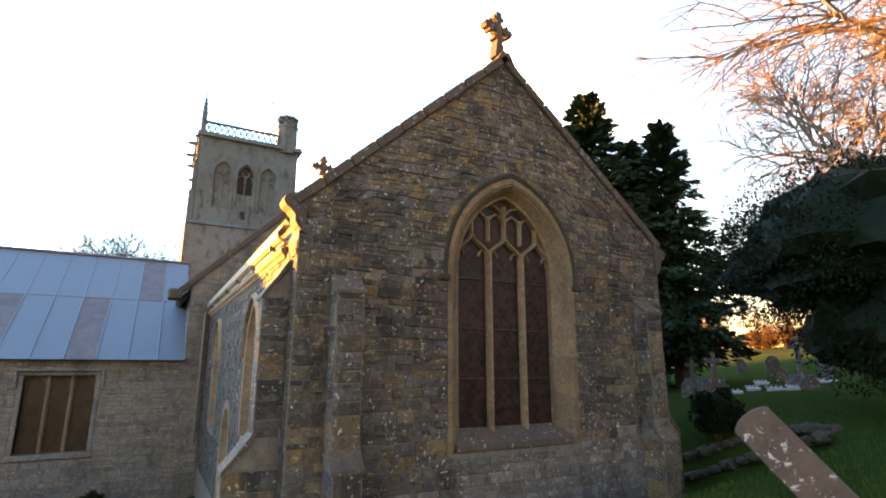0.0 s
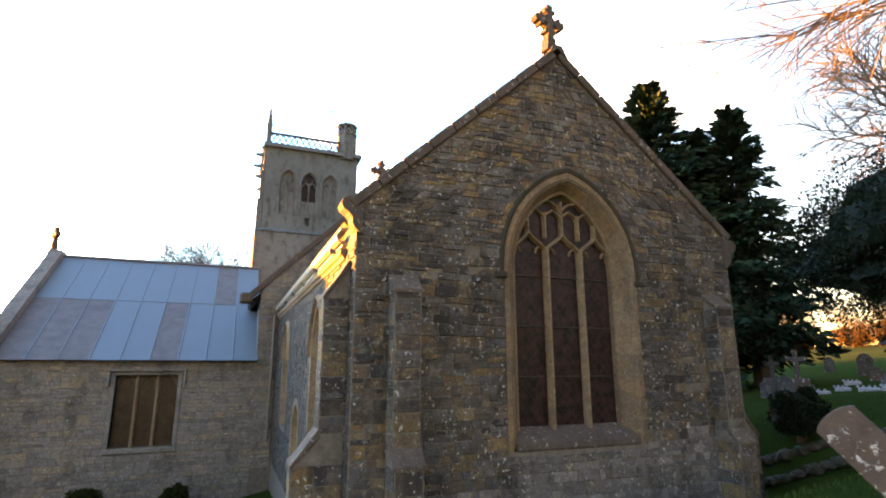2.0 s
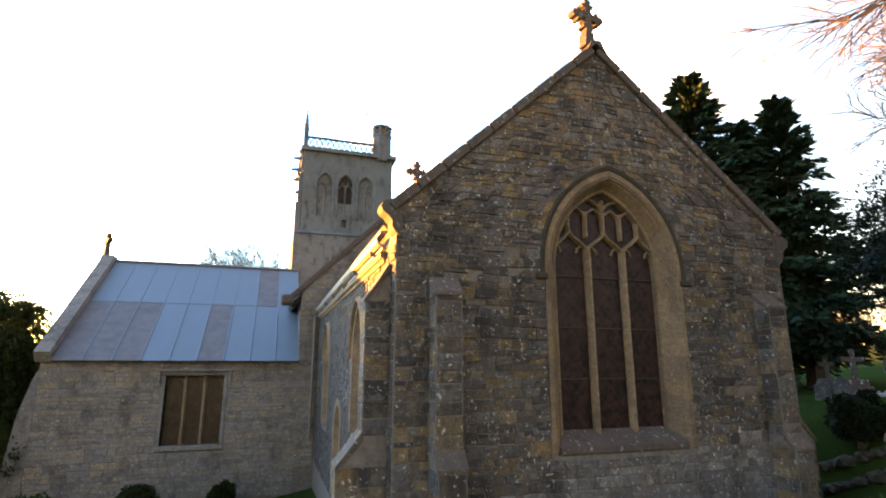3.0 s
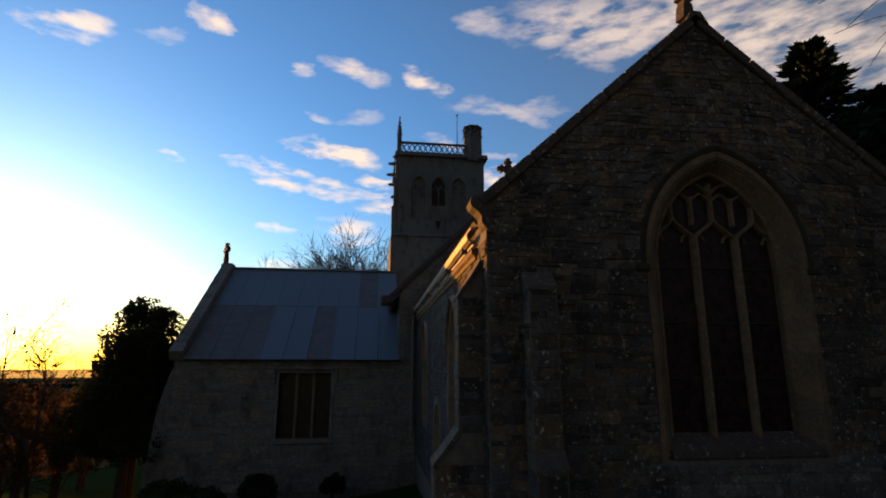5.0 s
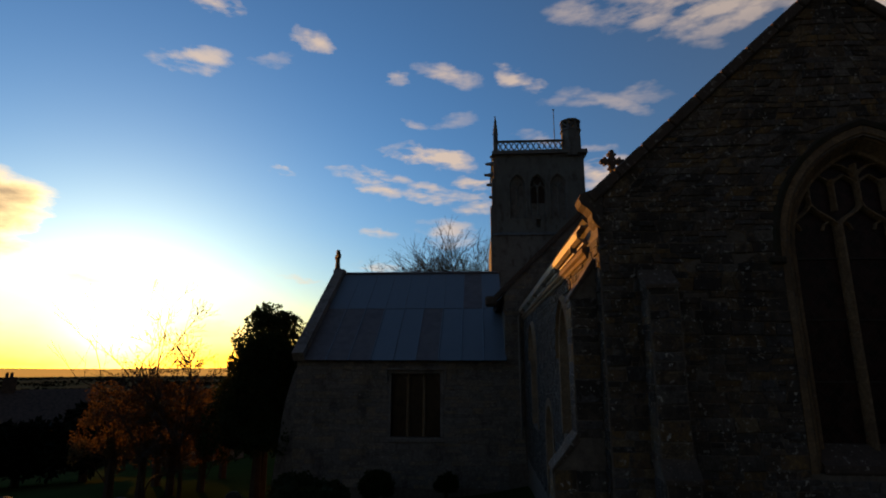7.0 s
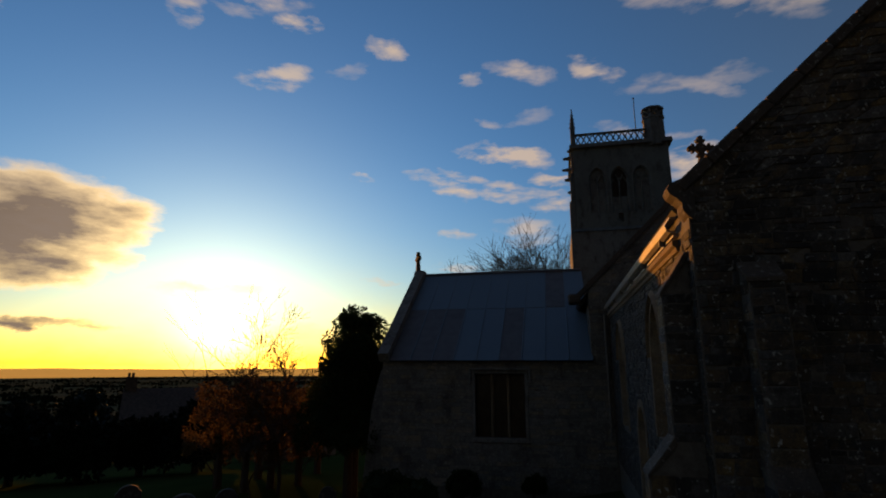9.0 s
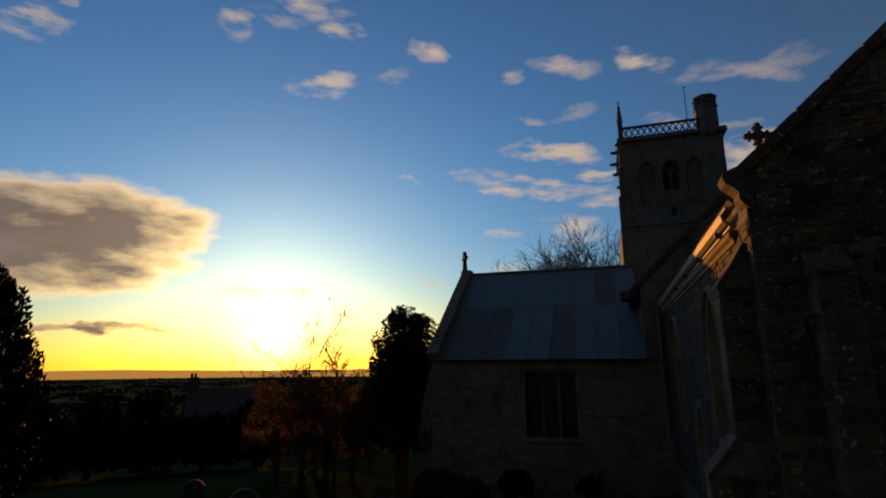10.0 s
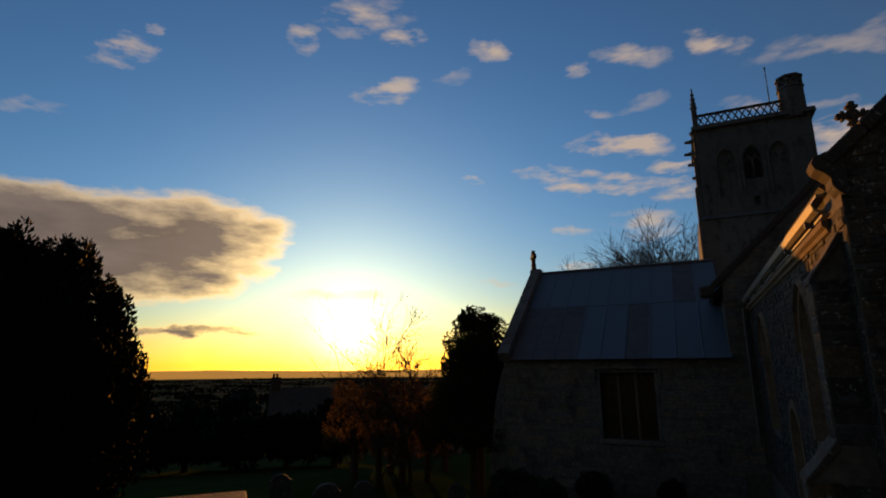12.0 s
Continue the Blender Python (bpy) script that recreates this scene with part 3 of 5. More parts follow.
c = 5.07
for k in (-1.5, -0.5, 0.5, 1.5):
    x = c + k * 0.655
    for side in (-1, 1):
        xe = x + side * 0.328
        if abs(xe - c) > 0.75:
            continue
        top = 4.74
        part("tracery_bar", sweep(bmesh.new(), E_PLANE, bend((x, 4.41 if abs(k) < 1 else 4.36), (xe, top), 0.9), 0.058, GL - 0.04, GL + 0.1), M_DRESSED, east_window)
for x, z0, z1 in ((c - 0.655, 4.72, 5.02), (c, 4.72, 5.3), (c + 0.655, 4.72, 5.02), (c - 0.328, 4.64, 5.08), (c + 0.328, 4.64, 5.08)):
    part("tracery_bar", sweep(bmesh.new(), E_PLANE, [(x, z0), (x, z1)], 0.06, GL - 0.04, GL + 0.09), M_DRESSED, east_window)
for x0, x1 in ((c - 0.655, c - 0.328), (c - 0.328, c), (c, c + 0.328), (c + 0.328, c + 0.655)):
    m = (x0 + x1) / 2
    part("tracery_bar", sweep(bmesh.new(), E_PLANE, [(x0, 4.97), (x0 + 0.03, 5.05), (m, 5.14), (x1 - 0.03, 5.05), (x1, 4.97)], 0.045, GL - 0.03, GL + 0.07), M_DRESSED, east_window)
for side in (-1, 1):
    part("tracery_bar", sweep(bmesh.new(), E_PLANE, [(c, 5.1), (c + side * 0.06, 5.2), (c + side * 0.17, 5.27), (c + side * 0.3, 5.3)], 0.045, GL - 0.03, GL + 0.075), M_DRESSED, east_window)
for k in (-1, 0, 1):
    for side in (-1, 1):
        x = c + k * 0.655 + side * 0.24
        bm = sweep(bmesh.new(), E_PLANE, [(x, 4.5), (x - side * 0.07, 4.46), (x - side * 0.1, 4.38)], 0.035, GL - 0.02, GL + 0.05)
        part("cusp", bm, M_DRESSED, east_window)
for k in (-1, 0, 1):
    lo, hi = c + k * 0.655 - 0.327, c + k * 0.655 + 0.327
    for z0, z1 in ((1.66, 2.43), (2.43, 3.2), (3.2, 4.0), (4.0, 5.44)):
        bm = bmesh.new()
        slab(bm, E_PLANE, [(lo, z0), (hi, z0), (hi, z1), (lo, z1)], [], GL, GL - 0.012)
        bmesh.ops.rotate(bm, verts=bm.verts[:], cent=E_PLANE((lo + hi) / 2, (z0 + z1) / 2, GL), matrix=Matrix.Rotation(rng.uniform(-0.012, 0.012), 3, "X"))
        part("pane", bm, M_GLASS, east_window)
        part("saddle_bar", box(bmesh.new(), lo, hi, EAST - GL - 0.03, EAST - GL - 0.012, z0 - 0.009, z0 + 0.009), M_CAME, east_window)
    bm = bmesh.new()
    for z in np.arange(1.72, 4.5, 0.17):
        for s in (-1, 1):
            for x in (lo + 0.15, lo + 0.3, lo + 0.45):
                face(bm, [E_PLANE(x - 0.075, z, GL + 0.006), E_PLANE(x - 0.069, z, GL + 0.006), E_PLANE(x + 0.078, z + 0.17 * s, GL + 0.006), E_PLANE(x + 0.072, z + 0.17 * s, GL + 0.006)])
    tagged(part("came_lattice", bm, M_CAME, east_window), kind="stuff")


# buttresses
def buttress(name, plane, u0, u1, prof, mat_seed, parent):
    """prof: heights and projections from the foot up, with sloped weatherings; plane w is the way it juts out."""
    side = Plane(plane(u0, 0, 0), plane.w, plane.v, plane.u)
    bm = bmesh.new()
    slab(bm, side, [(-0.05, prof[0][0])] + [(p, z) for z, p in prof] + [(-0.05, prof[-1][0])], [], u1 - u0, 0.0)
    ob = part(name, bm, M_MORTAR, parent)
    rng = random.Random(mat_seed)
    body = bmesh.new()
    for (za, pa), (zb, pb) in zip(prof, prof[1:]):
        if abs(pa - pb) < 0.02 and zb - za > 0.3:
            fr = Plane(plane(0, 0, pa), plane.u, plane.v, plane.w)
            lay(body, fr, rubble(fr, lambda z: [(u0 + 0.008, u1 - 0.008)], za, zb, rng, course=(0.16, 0.3), length=(0.18, 0.5), proud=(0.004, 0.014)))
            for u, d in ((u0, -1), (u1, 1)):
                sp = Plane(plane(u, 0, 0), plane.w, plane.v, plane.u * d)
                lay(body, sp, rubble(sp, lambda z: [(0.01, pa - 0.004)], za, zb, rng, course=(0.16, 0.3), length=(0.2, 0.5), proud=(0.004, 0.014)))
    tagged(part("stonework", body, M_RUBBLE, ob), kind="stuff")
    for (za, pa), (zb, pb) in zip(prof, prof[1:]):
        if pa - pb > 0.05 and za != zb:
            bm = bmesh.new()
            d = 0.05
            slab(bm, side, [(pa + 0.022, za - 0.045), (pa + 0.022, za + 0.015), (pb + (pa - pb) * 0.5, za + (zb - za) * 0.52 + 0.03), (pb + 0.0, zb + 0.06), (pb - 0.03, zb - 0.04)], [], u1 - u0 + 0.025, -0.025)
            bmesh.ops.bevel(bm, geom=bm.edges[:], offset=0.008, segments=1, affect="EDGES")
            part("weathering", bm, M_COPING, ob, "lichened sloping weathering stone")
    return ob


UP_E = [(-1.5, 0.44), (1.38, 0.44), (1.54, 0.3), (3.58, 0.3), (3.76, 0.04)]
buttress("buttress", E_PLANE, 2.03, 2.4, UP_E, 31, church)
buttress("buttress", E_PLANE, 7.76, 8.12, UP_E, 32, church)
UP_S = [(-1.5, 0.66), (1.36, 0.66), (1.74, 0.35), (3.5, 0.35), (3.98, 0.03)]
buttress("buttress", S_PLANE, 7.04, 7.4, UP_S, 33, church)
buttress("buttress", N_PLANE, 7.12, 7.72, UP_S, 34, church)

# south windows of the chancel, priest's door
for k, (mid, half, foot, spring, rise) in enumerate(CH_DOORS):
    bm = bmesh.new()
    slab(bm, S_PLANE, arched(mid, half - 0.1, foot, spring, rise - 0.1, 6), [], -0.26, -0.3)
    w = part("chancel_window" if k < 2 else "priest_door", bm, M_GLASS if k < 2 else M_DARKSTONE, church, "leaded chancel side window" if k < 2 else "dark plank priest's door")
    ring_stones("jamb_stone", S_PLANE, [((half + 0.15, foot, spring, rise + 0.16), 0.0), ((half + 0.15, foot, spring, rise + 0.16), 0.03), ((half, foot, spring, rise), 0.03),
                ((half - 0.06, foot, spring, rise - 0.06), -0.08), ((half - 0.16, foot, spring, rise - 0.18), -0.24)], mid, 16, M_JAMB, w, random.Random(60 + k))
    if k < 2:
        part("mullion", sweep(bmesh.new(), S_PLANE, [(mid, foot), (mid, spring + rise - 0.2)], 0.1, -0.28, -0.14), M_DRESSED, w)
        hd = [([(mid + x, z) for x, z in [(-h, spring - 0.1)] + arch(h, spring, r, 6) + [(h, spring - 0.1)]], d) for h, r, d in ((half + 0.1, rise + 0.1, 0.03), (half + 0.12, rise + 0.12, 0.09), (half + 0.2, rise + 0.2, 0.02))]
        part("hood_mould", loft(bmesh.new(), S_PLANE, hd), M_DRESSED, w)

# cornice, gutter and downpipe along the chancel's south eaves
pl = Plane((XL, 0, 0), (-1, 0, 0), (0, 0, 1), (0, 1, 0))
bm = bmesh.new()
slab(bm, pl, [(0, 4.1), (0.04, 4.11), (0.05, 4.16), (0.09, 4.19), (0.09, 4.26), (0, 4.28)], [], NAVE, EAST + 0.62)
part("cornice", bm, M_DRESSED, church, "pale moulded stone eaves course")
bm = bmesh.new()
slab(bm, pl, [(0.02, 4.36), (0.1, 4.36), (0.15, 4.4), (0.17, 4.48), (0.15, 4.48), (0.13, 4.42), (0.09, 4.39), (0.02, 4.39)], [], NAVE, EAST + 0.62)
part("gutter", bm, M_GUTTER, church, "pale painted metal eaves gutter")
for z, d in ((4.31, 0.07), (4.56, 0.1)):
    bm = bmesh.new()
    slab(bm, pl, [(0.0, z), (d, z), (d, z + 0.03), (0.0, z + 0.03)], [], NAVE, EAST + 0.62)
    part("eaves_strip", bm, M_GUTTER, church)
for k in range(6):
    y = EAST + 1.2 + k * 1.8
    part("gutter_bracket", box(bmesh.new(), 1.4, 1.5, y, y + 0.03, 4.3, 4.44), M_IRON, church)
bm = bmesh.new()
bmesh.ops.create_cone(bm, cap_ends=True, segments=10, radius1=0.045, radius2=0.045, depth=3.9, matrix=Matrix.Translation((1.38, NAVE - 0.12, 2.3)))
part("downpipe", bm, M_IRON, church, "dark cast iron downpipe")

# ---- nave ----
W_PLANE = Plane((0, NAVE, 0), (1, 0, 0), (0, 0, 1), (0, -1, 0))
NAVE_TOP, NAVE_SLOPE = 8.95, 0.98


def nave_height(x):
    return NAVE_TOP - abs(x - MID) * NAVE_SLOPE


bm = bmesh.new()
slab(bm, W_PLANE, [(0.9, -3.5), (8.8, -3.5), (8.8, nave_height(8.8)), (MID, NAVE_TOP), (0.9, nave_height(0.9))], [], 0, -0.7)
nave_wall = part("nave_east_wall", bm, M_MORTAR, church)


def nave_spans(z):
    hi = 1.5
    if z > 4.6:
        hi = RIDGE - 0.2 - max(0, (GABLE_TOP - z) / SLOPES[-1]) if z < GABLE_TOP else MID
        hi = max(1.5, hi)
    lo = 0.91
    if z > nave_height(0.9):
        lo = MID - (NAVE_TOP - z) / NAVE_SLOPE
    return [(lo, hi)] if hi - lo > 0.1 else []


facing(W_PLANE, nave_spans, -0.5, 8.6, 41, M_WING, nave_wall, course=(0.12, 0.24), length=(0.2, 0.5))
for side in (-1, 1):
    bm = bmesh.new()
    pl = Plane((MID, NAVE, NAVE_TOP), (side, 0, -NAVE_SLOPE), (0, -1, 0), (side * 0.7, 0, 0.74))
    slab(bm, pl, [(0, -0.6), (4.4, -0.6), (4.4, 0.08), (0, 0.08)], [], 0.16, 0)
    part("coping", bm, M_COPING, church, "dark weathered stone gable coping")
    bm = bmesh.new()
    pl = Plane((MID, NAVE + 0.4, NAVE_TOP - 0.05), (side, 0, -NAVE_SLOPE), (0, 1, 0), (side * 0.7, 0, 0.74))
    slab(bm, pl, [(0, 0), (4.3, 0), (4.3, TOWER - NAVE - 0.4), (0, TOWER - NAVE - 0.4)], [], 0, -0.14)
    part("nave_roof", bm, M_SLATE, church, "dark slate roof slope")
    x = MID + side * 3.95
    part("nave_side_wall", box(bmesh.new(), min(x, x - side * 0.6), max(x, x - side * 0.6), NAVE + 0.7, TOWER, -5.0, nave_height(x) - 0.1), M_WING, church)
    part("kneeler", box(bmesh.new(), MID + side * 4.4 - 0.2, MID + side * 4.4 + 0.2, NAVE - 0.1, NAVE + 0.5, 4.62, 4.95, 0.05), M_COPING, church)
floral_cross((MID + 0.05, NAVE + 0.1, NAVE_TOP + 0.2), 0.95, M_COPING, 0.1)

# ---- south wing with the lead roof ----
WX0, WX1, WR, WEAVE, WTOP = -6.26, 0.95, 23.0, 2.86, 6.5
LW = dict(x0=-2.95, x1=-1.3, z0=0.27, z1=2.32)
bm = bmesh.new()
slab(bm, W_PLANE, [(WX0, -4.0), (WX1, -4.0), (WX1, WEAVE), (WX0, WEAVE)], [[(LW["x0"], LW["z0"]), (LW["x1"], LW["z0"]), (LW["x1"], LW["z1"]), (LW["x0"], LW["z1"])]], 0, -0.6)
wing_wall = part("wing_east_wall", bm, M_MORTAR, church)


def wing_spans(z):
    if LW["z0"] - 0.14 < z < LW["z1"] + 0.12:
        return [(WX0 + 0.01, LW["x0"] - 0.12), (LW["x1"] + 0.12, WX1 - 0.01)]
    return [(WX0 + 0.01, WX1 - 0.01)]


facing(W_PLANE, wing_spans, -1.3, WEAVE - 0.1, 51, M_WING, wing_wall, wave=0.05, course=(0.09, 0.2), length=(0.18, 0.55))
G_PLANE = Plane((WX0, 0, 0), (0, 1, 0), (0, 0, 1), (-1, 0, 0))
bm = bmesh.new()
slab(bm, G_PLANE, [(NAVE + 0.6, -4.0), (WR * 2 - NAVE, -4.0), (WR * 2 - NAVE, WEAVE), (WR, WTOP), (NAVE + 0.6, WEAVE + 0.4)], [], 0, -0.55)
part("wing_gable_wall", bm, M_WING, church)
part("wing_west_wall", box(bmesh.new(), WX0 + 0.55, WX1, WR * 2 - NAVE - 0.6, WR * 2 - NAVE, -4.0, WEAVE), M_WING, church)
wslope = (WTOP - WEAVE) / (WR - NAVE)
for side in (-1, 1):
    pl = Plane((WX0, WR, WTOP), (0, side, -wslope), (1, 0, 0), (0, side * wslope, 1))
    bm = bmesh.new()
    slab(bm, pl, [(-0.05, -0.1), (WR - NAVE + 0.15, -0.1), (WR - NAVE + 0.15, 0.3), (-0.05, 0.3)], [], 0.26, -0.02)
    part("coping", bm, M_WING, church, "stone coping of the wing gable")
pl = Plane((WX0 + 0.3, WR, WTOP), (1, 0, 0), (0, -1, -wslope), (0, -wslope * 0.78, 0.78))
bm = bmesh.new()
slab(bm, pl, [(0, 0), (WX1 - WX0 - 0.3, 0), (WX1 - WX0 - 0.3, WR - NAVE + 0.12), (0, WR - NAVE + 0.12)], [], 0.06, -0.06)
wing_roof = part("wing_roof", bm, M_LEADOLD, church)
BAYS = 9
bay = (WX1 - WX0 - 0.3) / BAYS
run = WR - NAVE + 0.2
for k in range(BAYS):
    for j, (a, b) in enumerate(((0.0, 2.35), (2.3, run))):
        worn = (j == 1 and k in (0, 1, 2, 5)) or (j == 0 and k == 7)
        bm = bmesh.new()
        slab(bm, pl, [(k * bay + 0.02, a), ((k + 1) * bay - 0.02, a), ((k + 1) * bay - 0.02, b), (k * bay + 0.02, b)], [], 0.085 - 0.012 * j, 0.06)
        part("lead_sheet", bm, M_LEADOLD if worn else M_LEAD, wing_roof, "brown-stained lead sheet" if worn else "")
    if k:
        part("lead_roll", sweep(bmesh.new(), pl, [(k * bay, 0), (k * bay, run)], 0.045, 0.06, 0.1), M_LEAD, wing_roof)
part("ridge_roll", box(bmesh.new(), WX0 + 0.3, WX1, WR - 0.1, WR + 0.1, WTOP + 0.03, WTOP + 0.16, 0.05), M_LEADOLD, church)
pl = Plane((WX0, WR, WTOP), (1, 0, 0), (0, 1, -wslope), (0, wslope * 0.78, 0.78))
bm = bmesh.new()
slab(bm, pl, [(0.3, 0), (WX1 - WX0, 0), (WX1 - WX0, run), (0.3, run)], [], 0.06, -0.06)
part("wing_roof", bm, M_LEAD, church, "grey lead roof slope")
part("eaves_board", box(bmesh.new(), WX0 + 0.1, WX1, NAVE - 0.1, NAVE + 0.02, WEAVE - 0.13, WEAVE - 0.03), M_COPING, church)
floral_cross((WX0 - 0.05, WR, WTOP + 0.4), 0.68, M_COPING, math.pi / 2 + 0.5)
part("apex_stone", box(bmesh.new(), WX0 - 0.2, WX0 + 0.2, WR - 0.22, WR + 0.22, WTOP - 0.1, WTOP + 0.34, 0.1), M_WING, church)
part("kneeler", box(bmesh.new(), WX0 - 0.12, WX0 + 0.3, NAVE - 0.14, NAVE + 0.4, WEAVE - 0.14, WEAVE + 0.2, 0.04), M_WING, church)
# battered corner buttress
bm = bmesh.new()
slab(bm, W_PLANE, [(WX0 + 0.02, -4.0), (WX0 + 0.02, WEAVE - 0.3), (WX0 - 0.1, WEAVE - 0.6), (WX0 - 0.35, 1.3), (WX0 - 0.9, -4.0)], [], 0.03, -0.7)
part("buttress", bm, M_WING, church, "battered rubble corner buttress")
# square-headed window
wing_window = part("wing_window", box(bmesh.new(), LW["x0"] - 0.14, LW["x1"] + 0.14, NAVE - 0.06, NAVE + 0.3, LW["z0"] - 0.15, LW["z0"], 0.02), M_WING, church)
for x0, x1, z0, z1 in ((LW["x0"] - 0.12, LW["x0"], LW["z0"], LW["z1"]), (LW["x1"], LW["x1"] + 0.12, LW["z0"], LW["z1"]), (LW["x0"] - 0.12, LW["x1"] + 0.12, LW["z1"], LW["z1"] + 0.11)):
    part("frame", box(bmesh.new(), x0, x1, NAVE - 0.025, NAVE + 0.3, z0, z1, 0.02), M_WING, wing_window)
part("label_mould", box(bmesh.new(), LW["x0"] - 0.22, LW["x1"] + 0.22, NAVE - 0.12, NAVE, LW["z1"] + 0.115, LW["z1"] + 0.19, 0.02), M_WING, wing_window)
for x in (LW["x0"] - 0.22, LW["x1"] + 0.14):
    part("label_mould", box(bmesh.new(), x, x + 0.08, NAVE - 0.11, NAVE, LW["z1"] - 0.3, LW["z1"] + 0.113, 0.02), M_WING, wing_window)
lw = (LW["x1"] - LW["x0"]) / 3
for k in range(3):
    m = LW["x0"] + lw * (k + 0.5)
    if k:
        part("mullion", sweep(bmesh.new(), W_PLANE, [(LW["x0"] + lw * k, LW["z0"]), (LW["x0"] + lw * k, LW["z1"])], 0.12, -0.3, -0.12), M_DRESSED, wing_window)
    bm = bmesh.new()
    slab(bm, W_PLANE, [(m - lw / 2, LW["z0"]), (m + lw / 2, LW["z0"]), (m + lw / 2, LW["z1"]), (m - lw / 2, LW["z1"])], [], -0.26, -0.27)
    part("pane", bm, M_BROWNREFLECT, wing_window)
    head = [(m - lw / 2, LW["z1"]), (m - lw / 2, LW["z1"] - 0.36)] + [(m + x * 0.95, z) for x, z in arch(lw / 2 - 0.06, LW["z1"] - 0.34, 0.3, 5)] + [(m + lw / 2, LW["z1"] - 0.36), (m + lw / 2, LW["z1"])]
    bm = bmesh.new()
    slab(bm, W_PLANE, head, [], -0.2, -0.26)
    part("light_head", bm, M_COPING, wing_window)

# ---- tower ----
TX0, TX1, TZ = 1.48, 8.16, 18.35
T_PLANE = Plane((0, TOWER, 0), (1, 0, 0), (0, 0, 1), (0, -1, 0))
BELLS = [(3.1, False), (4.62, True), (6.15, False)]
bm = bmesh.new()
holes = [arched(3.1, 0.55, 13.3, 15.85, 0.85, 6), arched(4.62, 0.55, 13.55, 15.85, 0.85, 6), arched(6.15, 0.55, 13.3, 15.85, 0.85, 6), [(4.42, 12.6), (4.76, 12.6), (4.76, 13.2), (4.42, 13.2)]]
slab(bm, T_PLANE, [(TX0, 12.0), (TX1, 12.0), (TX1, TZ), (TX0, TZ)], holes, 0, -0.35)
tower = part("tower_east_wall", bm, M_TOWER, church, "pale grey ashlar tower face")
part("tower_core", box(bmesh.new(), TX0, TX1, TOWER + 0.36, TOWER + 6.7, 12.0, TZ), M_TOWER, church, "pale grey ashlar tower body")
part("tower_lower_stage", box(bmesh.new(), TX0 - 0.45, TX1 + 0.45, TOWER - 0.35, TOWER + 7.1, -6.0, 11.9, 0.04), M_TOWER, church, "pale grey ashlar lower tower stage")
for z, d in ((11.9, 0.45), (TZ - 0.02, 0.28)):
    bm = bmesh.new()
    bmesh.ops.create_cone(bm, cap_ends=True, segments=4, radius1=(TX1 - TX0) / 2 * 1.4142 + d * 1.4142, radius2=(TX1 - TX0) / 2 * 1.4142 + (0.02 if z < 15 else d * 1.2), depth=0.3,
                          matrix=Matrix.Translation(((TX0 + TX1) / 2, TOWER + 3.34, z + 0.15)) @ Matrix.Rotation(math.pi / 4, 4, "Z"))
    part("string_course", bm, M_TOWER, church)
for x, glazed in BELLS:
    bm = bmesh.new()
    slab(bm, T_PLANE, arched(x, 0.54, 13.32, 15.85, 0.84, 6), [], -0.336 if glazed else -0.22, -0.348)
    w = part("bell_opening", bm, M_CAME if glazed else M_TOWER, church, "louvred belfry opening" if glazed else "blind traceried belfry panel")
    ring_stones("jamb_stone", T_PLANE, [((0.72, 13.3, 15.85, 1.05), 0.0), ((0.72, 13.3, 15.85, 1.05), 0.07), ((0.6, 13.3, 15.85, 0.9), 0.07), ((0.5, 13.3, 15.85, 0.78), -0.16)], x, 14, M_JAMBGREY, w, random.Random(int(x * 10)))
    part("mullion", sweep(bmesh.new(), T_PLANE, [(x, 13.3), (x, 15.9)], 0.13, -0.3, -0.08), M_TOWER, w)
    for s in (-1, 1):
        part("tracery_bar", sweep(bmesh.new(), T_PLANE, bend((x, 15.7), (x + s * 0.26, 16.15), 0.9, 5), 0.09, -0.3, -0.1), M_TOWER, w)
        part("light_head", sweep(bmesh.new(), T_PLANE, [(x + s * 0.5, 15.6), (x + s * 0.42, 15.8), (x + s * 0.26, 15.95), (x + s * 0.08, 15.8), (x, 15.6)], 0.08, -0.3, -0.12), M_TOWER, w)
    if glazed:
        for k in range(7):
            part("louvre", box(bmesh.new(), x - 0.5, x + 0.5, TOWER + 0.24, TOWER + 0.34, 14.55 + k * 0.2, 14.6 + k * 0.2), M_CAME, w)
        bm = bmesh.new()
        slab(bm, T_PLANE, [(x - 0.52, 13.4), (x + 0.52, 13.4), (x + 0.52, 14.5), (x - 0.52, 14.5)], [], -0.2, -0.34)
        part("blind_panel", bm, M_TOWER, w)
# pierced parapet on three seen sides
PZ0, PZ1 = TZ + 0.28, TZ + 1.22


def parapet(plane, u0, u1):
    p = part("parapet", sweep(bmesh.new(), plane, [(u0, PZ1 - 0.07), (u1, PZ1 - 0.07)], 0.16, -0.22, 0.02), M_TOWER, church, "pierced stone lattice parapet")
    part("rail", sweep(bmesh.new(), plane, [(u0, PZ0 + 0.02), (u1, PZ0 + 0.02)], 0.14, -0.2, 0.0), M_TOWER, p)
    count = round((u1 - u0) / 0.42)
    step = (u1 - u0) / count
    for k in range(count):
        for a, b in ((0, 1), (1, 0)):
            part("lattice_bar", sweep(bmesh.new(), plane, [(u0 + step * (k + a), PZ0 + 0.06), (u0 + step * (k + b), PZ1 - 0.12)], 0.085, -0.15, -0.04 - 0.004 * a), M_TOWER, p)


